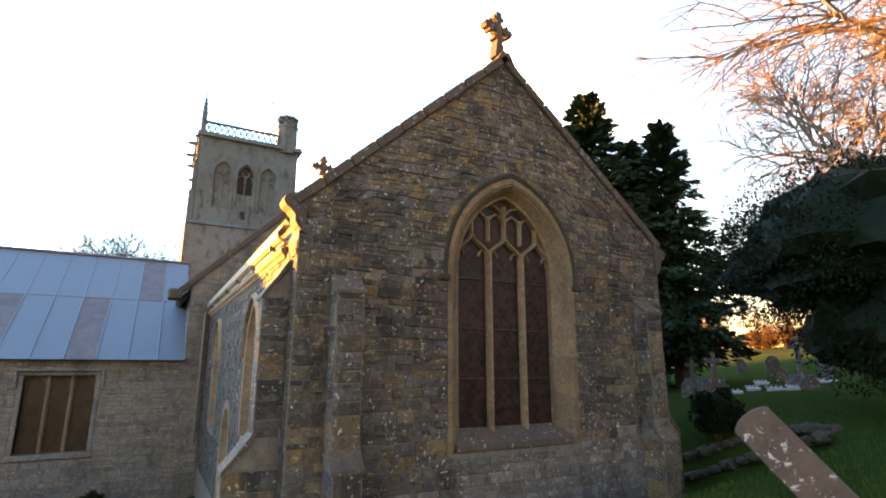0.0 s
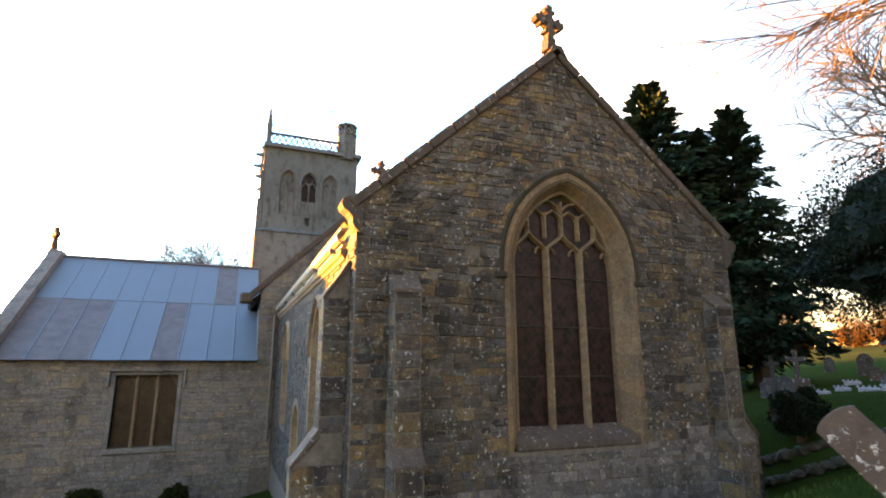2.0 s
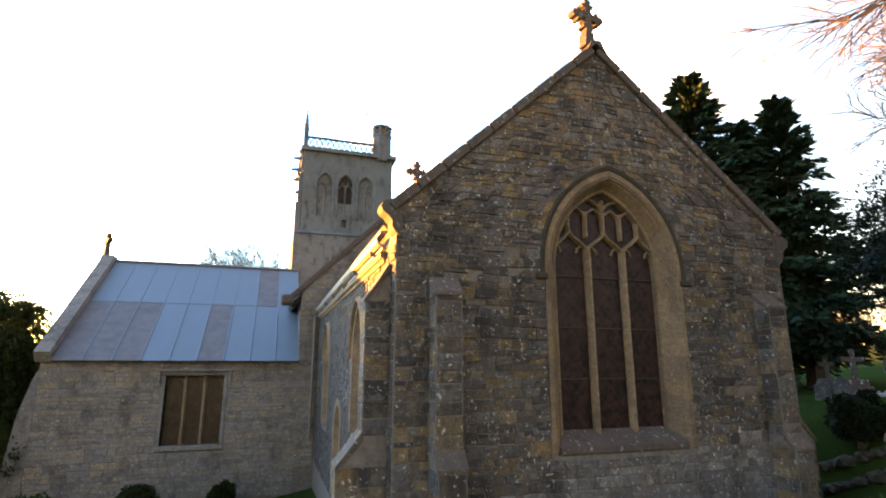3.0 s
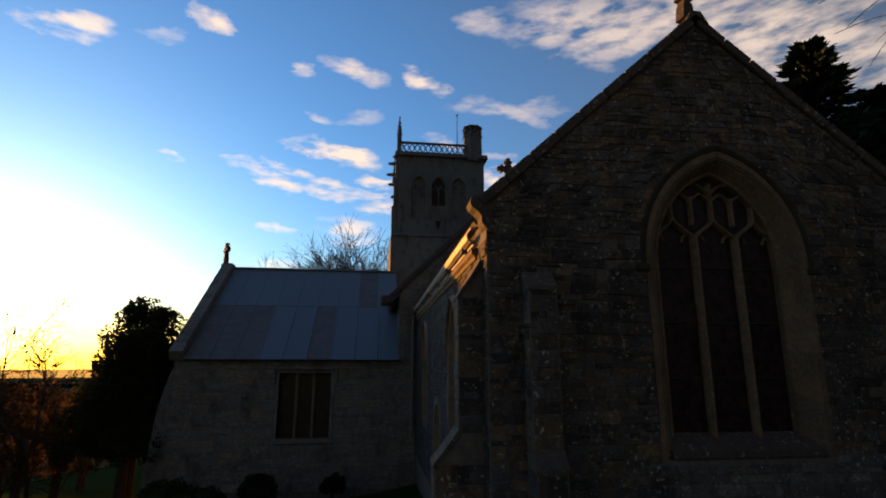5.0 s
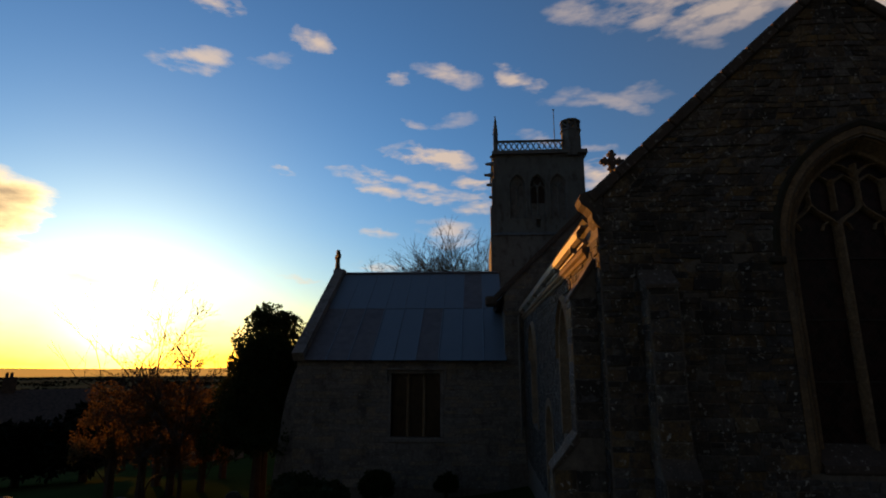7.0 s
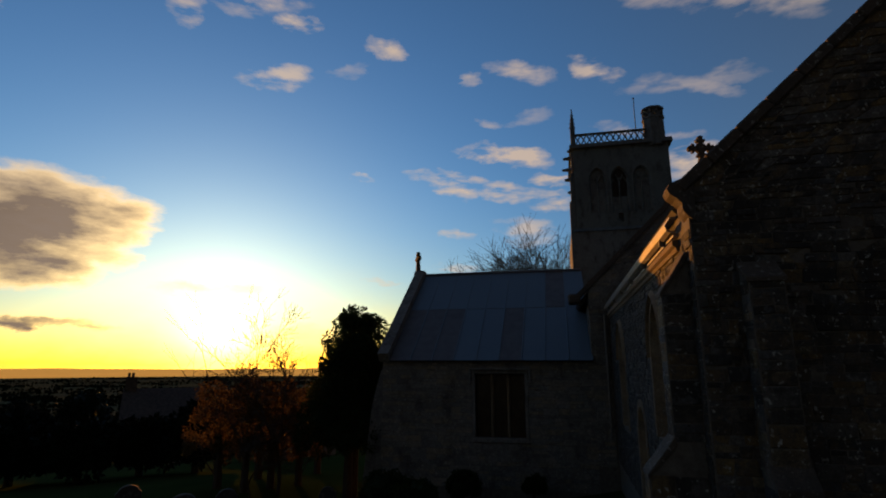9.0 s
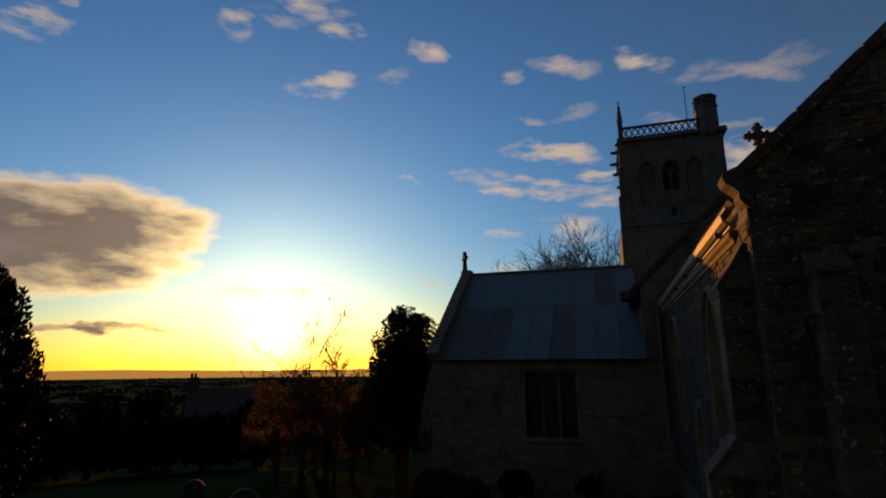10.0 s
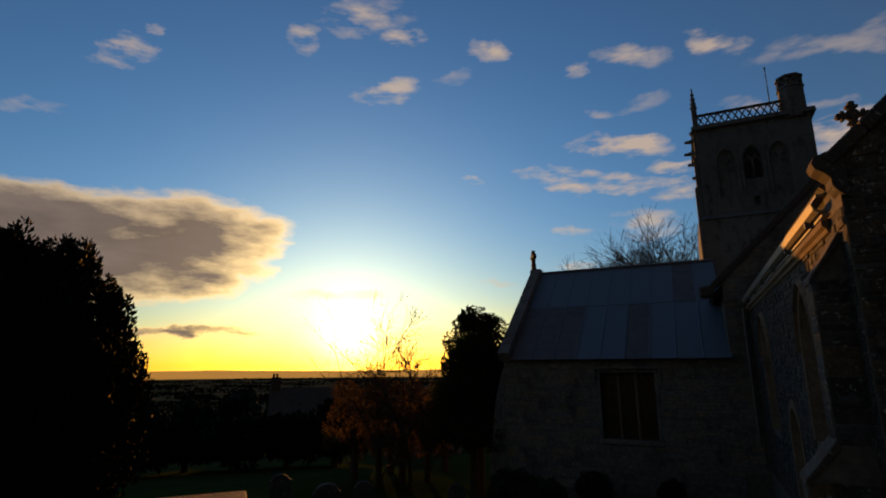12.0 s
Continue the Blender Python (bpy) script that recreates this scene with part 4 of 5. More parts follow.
parapet(T_PLANE, TX0 + 0.2, 6.75)
parapet(Plane((0, TOWER + 6.65, 0), (1, 0, 0), (0, 0, 1), (0, 1, 0)), TX0 + 0.2, TX1 - 0.2)
parapet(Plane((TX0, 0, 0), (0, 1, 0), (0, 0, 1), (-1, 0, 0)), TOWER + 0.2, TOWER + 6.5)


def pinnacle(x, y, z, h):
    bm = bmesh.new()
    box(bm, x - 0.17, x + 0.17, y - 0.17, y + 0.17, z, z + h * 0.5, 0.03)
    bmesh.ops.create_cone(bm, cap_ends=True, segments=8, radius1=0.2, radius2=0.03, depth=h * 0.5, matrix=Matrix.Translation((x, y, z + h * 0.75)))
    for k in range(4):
        for a in range(4):
            r = 0.19 - 0.038 * k
            bmesh.ops.create_cube(bm, size=0.085, matrix=Matrix.Translation((x + r * math.cos(a * math.pi / 2), y + r * math.sin(a * math.pi / 2), z + h * (0.53 + 0.11 * k))) @ Matrix.Rotation(0.7, 4, "X"))
    bmesh.ops.create_icosphere(bm, subdivisions=1, radius=0.07, matrix=Matrix.Translation((x, y, z + h)))
    part("pinnacle", bm, M_TOWER, church, "slender crocketed stone pinnacle")


pinnacle(TX0 + 0.05, TOWER + 0.05, TZ + 0.1, 3.1)
# stair turret with a pierced crown
bm = bmesh.new()
bmesh.ops.create_cone(bm, cap_ends=True, segments=8, radius1=0.78, radius2=0.74, depth=2.2, matrix=Matrix.Translation((7.35, TOWER + 0.45, TZ + 0.9)) @ Matrix.Rotation(math.pi / 8, 4, "Z"))
turret = part("stair_turret", bm, M_TOWER, church, "octagonal stone stair turret")
for z in (TZ + 2.0, TZ + 2.72):
    bm = bmesh.new()
    bmesh.ops.create_cone(bm, cap_ends=True, segments=8, radius1=0.82, radius2=0.8, depth=0.14, matrix=Matrix.Translation((7.35, TOWER + 0.45, z)) @ Matrix.Rotation(math.pi / 8, 4, "Z"))
    part("turret_band", bm, M_TOWER, turret)
for k in range(8):
    a0, a1 = (math.pi / 8 + k * math.pi / 4, math.pi / 8 + (k + 1) * math.pi / 4)
    p0, p1 = (Vector((7.35 + 0.76 * math.cos(a), TOWER + 0.45 + 0.76 * math.sin(a), TZ + 2.05)) for a in (a0, a1))
    d = (p1 - p0)
    pl = Plane(p0, d.normalized(), (0, 0, 1), Vector((d.y, -d.x, 0)).normalized())
    for a, b in (((0, 0), (d.length, 0.62)), ((d.length, 0), (0, 0.62)), ((0.03, 0), (0.03, 0.62))):
        part("turret_lattice", sweep(bmesh.new(), pl, [a, b], 0.1, -0.1, 0.0), M_TOWER, turret)
# buttress and gargoyles at the tower's south corner
for k, (z0, z1, d) in enumerate(((11.9, 14.4, 0.42), (14.4, 16.6, 0.3), (16.6, TZ, 0.18))):
    part("tower_buttress", box(bmesh.new(), TX0 - d, TX0 + 0.01, TOWER + 0.3, TOWER + 1.1, z0, z1 + 0.004 * k, 0.04), M_TOWER, church)
for z, d in ((17.9, 0.75), (17.0, 0.85), (16.2, 0.7), (15.2, 0.5), (18.5, 0.4)):
    bm = bmesh.new()
    bmesh.ops.create_cone(bm, cap_ends=True, segments=6, radius1=0.2, radius2=0.09, depth=d, matrix=Matrix.Translation((TX0 - d / 2, TOWER + 0.7, z)) @ Matrix.Rotation(-math.pi / 2, 4, "Y"))
    part("gargoyle", bm, M_TOWER, church, "worn projecting stone spout")
bm = bmesh.new()
bmesh.ops.create_cone(bm, cap_ends=True, segments=6, radius1=0.045, radius2=0.03, depth=4.3, matrix=Matrix.Translation((6.3, TOWER + 1.6, TZ + 2.3)))
bmesh.ops.create_icosphere(bm, subdivisions=1, radius=0.09, matrix=Matrix.Translation((6.3, TOWER + 1.6, TZ + 4.45)))
tagged(part("flagpole", bm, M_IRON), "bare slim flagpole standing on the tower roof", "flagpole")
part("tower_roof", box(bmesh.new(), TX0 + 0.2, TX1 - 0.2, TOWER + 0.3, TOWER + 6.5, TZ, TZ + 0.2), M_LEAD, church)

# ---- ground ----


def soft(a, b, x):
    t = min(1.0, max(0.0, (x - a) / (b - a)))
    return t * t * (3 - 2 * t)


def land(x, y):
    z = 0.9 + 0.085 * x - (0.09 - 0.04 * soft(-1, 7, x)) * y
    r = math.hypot(x, y)
    if z > 4.0:
        z = 4.0 + 3.0 * math.tanh((z - 4.0) / 3.0)
    if z < -10:
        z = -10 - 40 * math.tanh((-10 - z) / 40)
    if r > 140 and x > 0:
        z -= 20 * soft(140, 700, r)
    z += 0.05 * noise.noise((x * 0.4, y * 0.4, 0)) + 0.35 * noise.noise((x * 0.05, y * 0.05, 3)) * soft(15, 60, r)
    z -= 0.75 * soft(9, 14, y) * (1 - soft(1.6, 3.0, x)) * soft(-13, -8, x) * (1 - soft(30, 50, y))
    dx = max(-0.4 - x, 0, x - 9.5)
    dy = max(5.2 - y, 0)
    z -= (1.05 + 0.03 * max(0, x - 4)) * (1 - soft(0.0, 0.9, math.hypot(dx, dy))) * (1 - soft(9, 14, y))
    return z


def grass_colour(n, p):
    a, _ = n.noise(p, 0.35, 5, 0.6)
    b, _ = n.noise(p, 6.0, 6, 0.7)
    far = n.math("MULTIPLY", n.vmath("LENGTH", p), 1.0 / 260.0, clamp=True)
    c, _ = n.noise(p, 0.012, 5, 0.6)
    near = n.mix(n.ramp(a, [(0.35, 0.0), (0.65, 1.0)]), (0.016, 0.033, 0.007), (0.029, 0.047, 0.011))
    near = n.mix(n.ramp(b, [(0.5, 0.0), (0.75, 0.6)]), near, (0.016, 0.032, 0.008))
    # far field colours, lifted partly to stand in for aerial haze
    hazy_field = n.ramp(c, [(0.38, (0.05, 0.055, 0.028)), (0.5, (0.12, 0.115, 0.06)), (0.62, (0.07, 0.062, 0.036))])
    return n.mix(far, near, hazy_field), n.math("ADD", b, n.noise(p, 40, 4)[0])


M_GRASS = material("churchyard_grass", grass_colour, 0.0, rough=1.0, spec=0.0, bump_distance=0.02)
rings = [0.0] + [0.5 * 1.072 ** k for k in range(132)]
rings = [r for r in rings if r < 4600] + [4700.0]
SEG = 160
bm = bmesh.new()
prev = None
for r in rings:
    row = []
    for k in range(SEG if r else 1):
        a = 2 * math.pi * k / SEG
        x, y = 4 + r * math.cos(a), 8 + r * math.sin(a)
        row.append(bm.verts.new((x, y, land(x, y))))
    if prev is not None:
        for k in range(SEG):
            j = (k + 1) % SEG
            if len(prev) == 1:
                bm.faces.new([prev[0], row[k], row[j]])
            else:
                bm.faces.new([prev[k], row[k], row[j], prev[j]])
    prev = row
bmesh.ops.recalc_face_normals(bm, faces=bm.faces[:])
ground = part("ground", bm, M_GRASS, smooth=True)
tagged(ground, "mown churchyard grass sloping down to a dark plain", "ground", kind="structure")

# ---- plants ----


def leaf_material(name, dark, light, rough=0.7, through_light=0.0):
    def build(n, p):
        rnd = n.add("ShaderNodeNewGeometry").outputs["Random Per Island"]
        a, _ = n.noise(p, 1.2, 3, 0.6)
        f = n.math("MULTIPLY_ADD", a, 0.6, n.math("MULTIPLY", rnd, 0.45), clamp=True)
        return n.mix(f, dark, light), None
    m = material(name, build, rough=rough, spec=0.08)
    if through_light:
        n = m.node_tree
        solid = n.nodes["Principled BSDF"]
        thin, mix = n.nodes.new("ShaderNodeBsdfTranslucent"), n.nodes.new("ShaderNodeMixShader")
        n.links.new(solid.inputs["Base Color"].links[0].from_socket, thin.inputs[0])
        mix.inputs[0].default_value = through_light
        n.links.new(solid.outputs[0], mix.inputs[1])
        n.links.new(thin.outputs[0], mix.inputs[2])
        n.links.new(mix.outputs[0], n.nodes["Material Output"].inputs[0])
    return m


M_CONIFER = leaf_material("conifer_needles", (0.008, 0.02, 0.014), (0.03, 0.055, 0.03))
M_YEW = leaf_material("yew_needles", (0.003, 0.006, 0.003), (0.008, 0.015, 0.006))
M_LEAF = leaf_material("evergreen_leaves", (0.012, 0.022, 0.008), (0.05, 0.065, 0.02), through_light=0.3)
M_WOODS = material("far_woodland", lambda n, p: (n.ramp(n.noise(p, 0.05, 4)[0], [(0.3, (0.008, 0.01, 0.006)), (0.7, (0.02, 0.022, 0.012))]), None), rough=1.0, spec=0.0)
M_RUSSET = leaf_material("winter_leaves", (0.05, 0.032, 0.014), (0.14, 0.088, 0.035), through_light=0.5)
M_BLADE = leaf_material("grass_blades", (0.018, 0.04, 0.007), (0.04, 0.066, 0.014))
M_BARK = material("grey_brown_bark", lambda n, p: (n.ramp(n.noise(p, 9, 6, 0.7)[0], [(0.3, (0.07, 0.055, 0.04)), (0.7, (0.15, 0.115, 0.085))]), n.noise(p, 40, 5)[0]), 0.6, rough=0.9)
M_DARKBARK = material("dark_bark", lambda n, p: (n.ramp(n.noise(p, 9, 6, 0.7)[0], [(0.3, (0.035, 0.026, 0.02)), (0.7, (0.085, 0.065, 0.048))]), n.noise(p, 40, 5)[0]), 0.6, rough=0.9)


def raw(name, verts, faces, mat, parent=None, label=""):
    me = bpy.data.meshes.new(name)
    me.from_pydata([tuple(v) for v in verts], [], faces)
    me.materials.append(mat)
    ob = new(name, me)
    ob.parent = parent
    if label:
        ob["label"] = label
    return ob


def tubes(segments, sides=4):
    """Segments (a, b, ra, rb) as thin tapered tubes."""
    verts, faces = [], []
    for a, b, ra, rb in segments:
        d = (b - a)
        if d.length < 1e-5:
            continue
        d.normalize()
        s = d.orthogonal().normalized()
        t = d.cross(s)
        k = len(verts)
        for c, r in ((a, ra), (b, rb)):
            for i in range(sides):
                an = 2 * math.pi * i / sides
                verts.append(c + s * (r * math.cos(an)) + t * (r * math.sin(an)))
        for i in range(sides):
            j = (i + 1) % sides
            faces.append((k + i, k + j, k + sides + j, k + sides + i))
    return verts, faces


def blades(pts, dirs, long, wide, rs):
    """Small pointed leaves, one at each point, along the directions given."""
    n = len(pts)
    d = dirs / np.maximum(1e-6, np.linalg.norm(dirs, axis=1))[:, None]
    side = np.cross(d, rs.normal(size=(n, 3)))
    side /= np.maximum(1e-6, np.linalg.norm(side, axis=1))[:, None]
    l = (long * rs.uniform(0.6, 1.3, n))[:, None]
    w = (wide * rs.uniform(0.6, 1.3, n))[:, None]
    v = np.stack([pts, pts + d * l * 0.5 + side * w * 0.5, pts + d * l, pts + d * l * 0.5 - side * w * 0.5], 1).reshape(-1, 3)
    f = [(4 * i, 4 * i + 1, 4 * i + 2, 4 * i + 3) for i in range(n)]
    return v, f


def conifer(x, y, height, radius, seed, label, limbs=330):
    rs, rng = np.random.RandomState(seed), random.Random(seed)
    z0 = land(x, y)
    tree = tagged(new("conifer_tree"), label, "tree")
    base = Vector((x, y, z0 - 0.2))
    segs = [(base + Vector((0, 0, height * i / 8)), base + Vector((0, 0, height * (i + 1) / 8)), 0.3 * (1 - i / 8.4), 0.3 * (1 - (i + 1) / 8.4)) for i in range(8)]
    pts, dirs = [], []
    for k in range(limbs):
        t = rng.uniform(0.06, 1.0) ** 0.85
        an = rng.uniform(0, 2 * math.pi)
        h = height * t
        length = radius * min(1.0, 0.5 + 2.0 * t) * (1.0 - t) ** 0.8 * rng.uniform(0.55, 1.15) + 0.1
        lift = rng.uniform(0.15, 0.6) + 1.6 * max(0, t - 0.7)
        a = base + Vector((0, 0, h))
        out = Vector((math.cos(an), math.sin(an), 0))
        prev = a
        count = max(3, int(length / 0.35))
        for j in range(1, count + 1):
            s = j / count
            p = a + out * (length * s) + Vector((0, 0, length * (lift * s - 0.42 * s * s)))
            segs.append((prev, p, 0.035 * (1 - s) + 0.008, 0.035 * (1 - s) + 0.006))
            m = int(9 + 9 * s)
            for _ in range(m):
                w = 0.25 + 0.75 * min(1, (1 - t) * 2.2)
                q = prev.lerp(p, rng.random()) + Vector((rng.gauss(0, 0.16), rng.gauss(0, 0.16), rng.gauss(-0.05, 0.09))) * w
                pts.append(q)
                dirs.append(out * 0.9 + Vector((rng.gauss(0, 0.6), rng.gauss(0, 0.6), rng.gauss(-0.25, 0.35) + 1.6 * max(0, t - 0.8) * 5)) * w)
            prev = p
    raw("trunk", *tubes(segs), M_DARKBARK, tree)
    heads = np.array([tuple(d) for d in dirs])
    size = np.clip(np.linalg.norm(heads, axis=1), 0.3, 1.0)
    v, f = blades(np.array([tuple(p) for p in pts]), heads, 0.42 * size, 0.16 * size, rs)
    raw("crown", v, f, M_CONIFER, tree)
    return tree


def lumps(x, y, z, rad, high, count, rng, clump):
    """Centres and sizes of the clumps that make up a crown."""
    out = []
    for _ in range(count):
        an, u = rng.uniform(0, 2 * math.pi), rng.uniform(0.0, 1.0)
        el = math.asin(rng.uniform(-0.25, 1.0))
        k = rng.uniform(0.72, 1.0)
        c = Vector((x + rad * k * math.cos(an) * math.cos(el), y + rad * k * math.sin(an) * math.cos(el), z + high * k * math.sin(el)))
        out.append((c, rng.uniform(*clump) * rad))
    return out


def mass(name, x, y, z, rad, high, seed, label, mat, count=60, per=260, leaf=(0.16, 0.07), upright=0.0, core=True, category="tree", foot=None, fill=0.86, clump=(0.16, 0.3)):
    """A dense evergreen: short trunk, an inner dark mass and thousands of leaves in clumps."""
    rs, rng = np.random.RandomState(seed), random.Random(seed)
    ob = tagged(new(name), label, category)
    g = land(x, y) if foot is None else foot
    tr = [(Vector((x, y, g - 0.2)), Vector((x, y, z)), 0.09 * rad + 0.05, 0.06 * rad + 0.03)]
    for k in range(5):
        an = k * 1.3
        tr.append((Vector((x, y, z - 0.2 * high)), Vector((x + 0.5 * rad * math.cos(an), y + 0.5 * rad * math.sin(an), z + 0.3 * high)), 0.05 * rad + 0.02, 0.02 * rad))
    raw("trunk", *tubes(tr, 6), M_DARKBARK, ob)
    pts, dirs = [], []
    for c, s in lumps(x, y, z, rad, high, count, rng, clump):
        q = rs.normal(size=(per, 3))
        q /= np.linalg.norm(q, axis=1)[:, None]
        q *= (rs.uniform(0.2, 1.0, per) ** 0.4)[:, None] * s
        q[:, 2] *= 1.0 + upright * 1.9
        pts.append(q + np.array(tuple(c)))
        d = q / s + rs.normal(size=(per, 3)) * 0.5
        d[:, 2] += upright * 2.2
        dirs.append(d)
    v, f = blades(np.concatenate(pts), np.concatenate(dirs), leaf[0], leaf[1], rs)
    raw("crown", v, f, mat, ob)
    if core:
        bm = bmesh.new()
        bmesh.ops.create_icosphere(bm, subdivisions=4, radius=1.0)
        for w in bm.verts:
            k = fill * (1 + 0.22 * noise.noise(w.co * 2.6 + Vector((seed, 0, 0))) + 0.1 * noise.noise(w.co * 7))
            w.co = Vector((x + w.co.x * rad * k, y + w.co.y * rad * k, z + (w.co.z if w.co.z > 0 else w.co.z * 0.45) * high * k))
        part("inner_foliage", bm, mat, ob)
    return ob


def bare_tree(x, y, height, seed, label, spread=0.55, depth=6, droop=0.0, mat=None, name="bare_tree", r0=0.28, kids=(2, 4), trunk=0.28, finest=0.006, lean=(0, 0)):
    rng = random.Random(seed)
    g = land(x, y)
    ob = tagged(new(name), label, "tree")
    thick, thin = [], []

    def grow(p, d, length, r, level):
        steps = 3
        for s in range(steps):
            d = (d + Vector((rng.gauss(0, 0.13), rng.gauss(0, 0.13), rng.gauss(0, 0.1) - droop * level * 0.05))).normalized()
            q = p + d * (length / steps)
            ra, rb = r * (1 - 0.28 * s / steps), r * (1 - 0.28 * (s + 1) / steps)
            (thick if level < 3 else thin).append((p.copy(), q.copy(), ra, rb))
            p = q
            if level < depth and level > 0 and s < steps - 1 and rng.random() < 0.75:
                side = d.orthogonal().normalized()
                side.rotate(Matrix.Rotation(rng.uniform(0, 6.28), 3, d))
                grow(p, (d * 0.6 + side * spread * 1.5).normalized(), length * rng.uniform(0.45, 0.7), max(finest, rb * 0.5), level + 1)
        if level < depth:
            for _ in range(rng.randint(*kids)):
                side = d.orthogonal().normalized()
                side.rotate(Matrix.Rotation(rng.uniform(0, 6.28), 3, d))
                nd = (d + side * rng.uniform(0.5, 1.3) * spread + Vector((0, 0, 0.1))).normalized()
                grow(p, nd, length * rng.uniform(0.6, 0.85), max(finest, r * 0.62), level + 1)

    d0 = Vector((lean[0], lean[1], 1)).normalized()
    grow(Vector((x, y, g - 0.3)), d0, height * trunk, r0, 0)
    raw("trunk", *tubes(thick, 7), mat or M_BARK, ob)
    raw("branching", *tubes(thin, 3), mat or M_BARK, ob)
    return ob


def polar(az, r):
    return r * math.sin(radians(az)), r * math.cos(radians(az))


conifer(*polar(45.2, 24.0), 13.9, 4.4, 101, "tall dark green cypress behind the chancel", 520)
conifer(*polar(49.2, 25.5), 11.6, 3.2, 103, "dark full cypress between two taller ones", 420)
conifer(*polar(52.7, 24.5), 11.8, 3.1, 102, "dark green cypress with gaps between drooping boughs", 300)
x, y = polar(72.0, 13.5)
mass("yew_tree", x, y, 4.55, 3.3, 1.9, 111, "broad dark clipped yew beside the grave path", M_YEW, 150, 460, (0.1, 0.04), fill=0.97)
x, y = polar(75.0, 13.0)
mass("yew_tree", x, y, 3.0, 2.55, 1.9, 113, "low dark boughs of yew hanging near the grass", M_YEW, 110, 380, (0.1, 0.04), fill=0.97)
x, y = polar(55.4, 12.5)
mass("shrub", x, y, land(x, y) + 0.2, 0.52, 0.55, 112, "dark rounded evergreen shrub on the grass", M_YEW, 40, 220, (0.07, 0.035), category="shrub")
x, y = polar(70.5, 24.0)
bare_tree(x, y, 24.0, 121, "bare deciduous tree with fine twigs in evening sun", 0.66, 6, 0.12, r0=0.36, kids=(3, 4), trunk=0.27, finest=0.006, lean=(-0.12, 0.1))
x, y = polar(92.0, 18.0)
bare_tree(x, y, 17.0, 127, "bare tree reaching long boughs over the grass", 0.6, 5, 0.3, r0=0.16, kids=(3, 4), trunk=0.32, finest=0.005, lean=(-0.05, 0.1))

# trees by the sun
x, y = polar(-21.6, 21.0)
mass("evergreen_tree", x, y, 2.3, 1.35, 2.35, 131, "ragged dark evergreen tree against the sunset", M_LEAF, 90, 210, (0.13, 0.07), fill=0.62)
x, y = polar(-22.2, 20.6)
mass("evergreen_tree", x, y, 0.3, 1.75, 2.2, 132, "dark spreading evergreen under the taller tree", M_LEAF, 70, 200, (0.13, 0.07), fill=0.7)
x, y = polar(-28.9, 22.0)
bare_tree(x, y, 8.8, 147, "slender leafless sapling in front of the low sun", 0.62, 6, -0.05, M_DARKBARK, "sapling", 0.08, (2, 3), 0.24, 0.008, lean=(0.14, 0.05))
x, y = polar(-31.2, 21.0)
bare_tree(x, y, 6.2, 142, "thin whip of a sapling in front of the low sun", 0.5, 4, 0.0, M_DARKBARK, "sapling", 0.04, (1, 2), 0.4, 0.006)
for k, (az, r, z, rad, high) in enumerate(((-27.0, 24, 0.4, 1.3, 1.3), (-29.6, 23, 0.7, 1.3, 1.4), (-32.0, 22, 0.9, 1.2, 1.2), (-34.4, 23, 0.9, 1.3, 1.25), (-25.2, 28, 0.6, 1.6, 1.6), (-30.8, 26, 0.2, 1.6, 1.6))):
    x, y = polar(az, r)
    g, top = land(x, y), z + high
    z, high = g + (top - g) * 0.42, (top - g) * 0.58
    tagged(mass("bush", x, y, z, rad, high, 150 + k, "straggling russet bush rimmed with low sun", M_RUSSET, 60, 110, (0.1, 0.055), core=False, category="bush", clump=(0.12, 0.24)), group="bushes below the churchyard")
    bare_tree(x, y, 2.6 + 0.4 * (k % 3), 160 + k, "bare straggling shrub stems", 0.7, 4, 0.1, M_DARKBARK, "bare_shrub", 0.04, (2, 3), 0.3, 0.005)


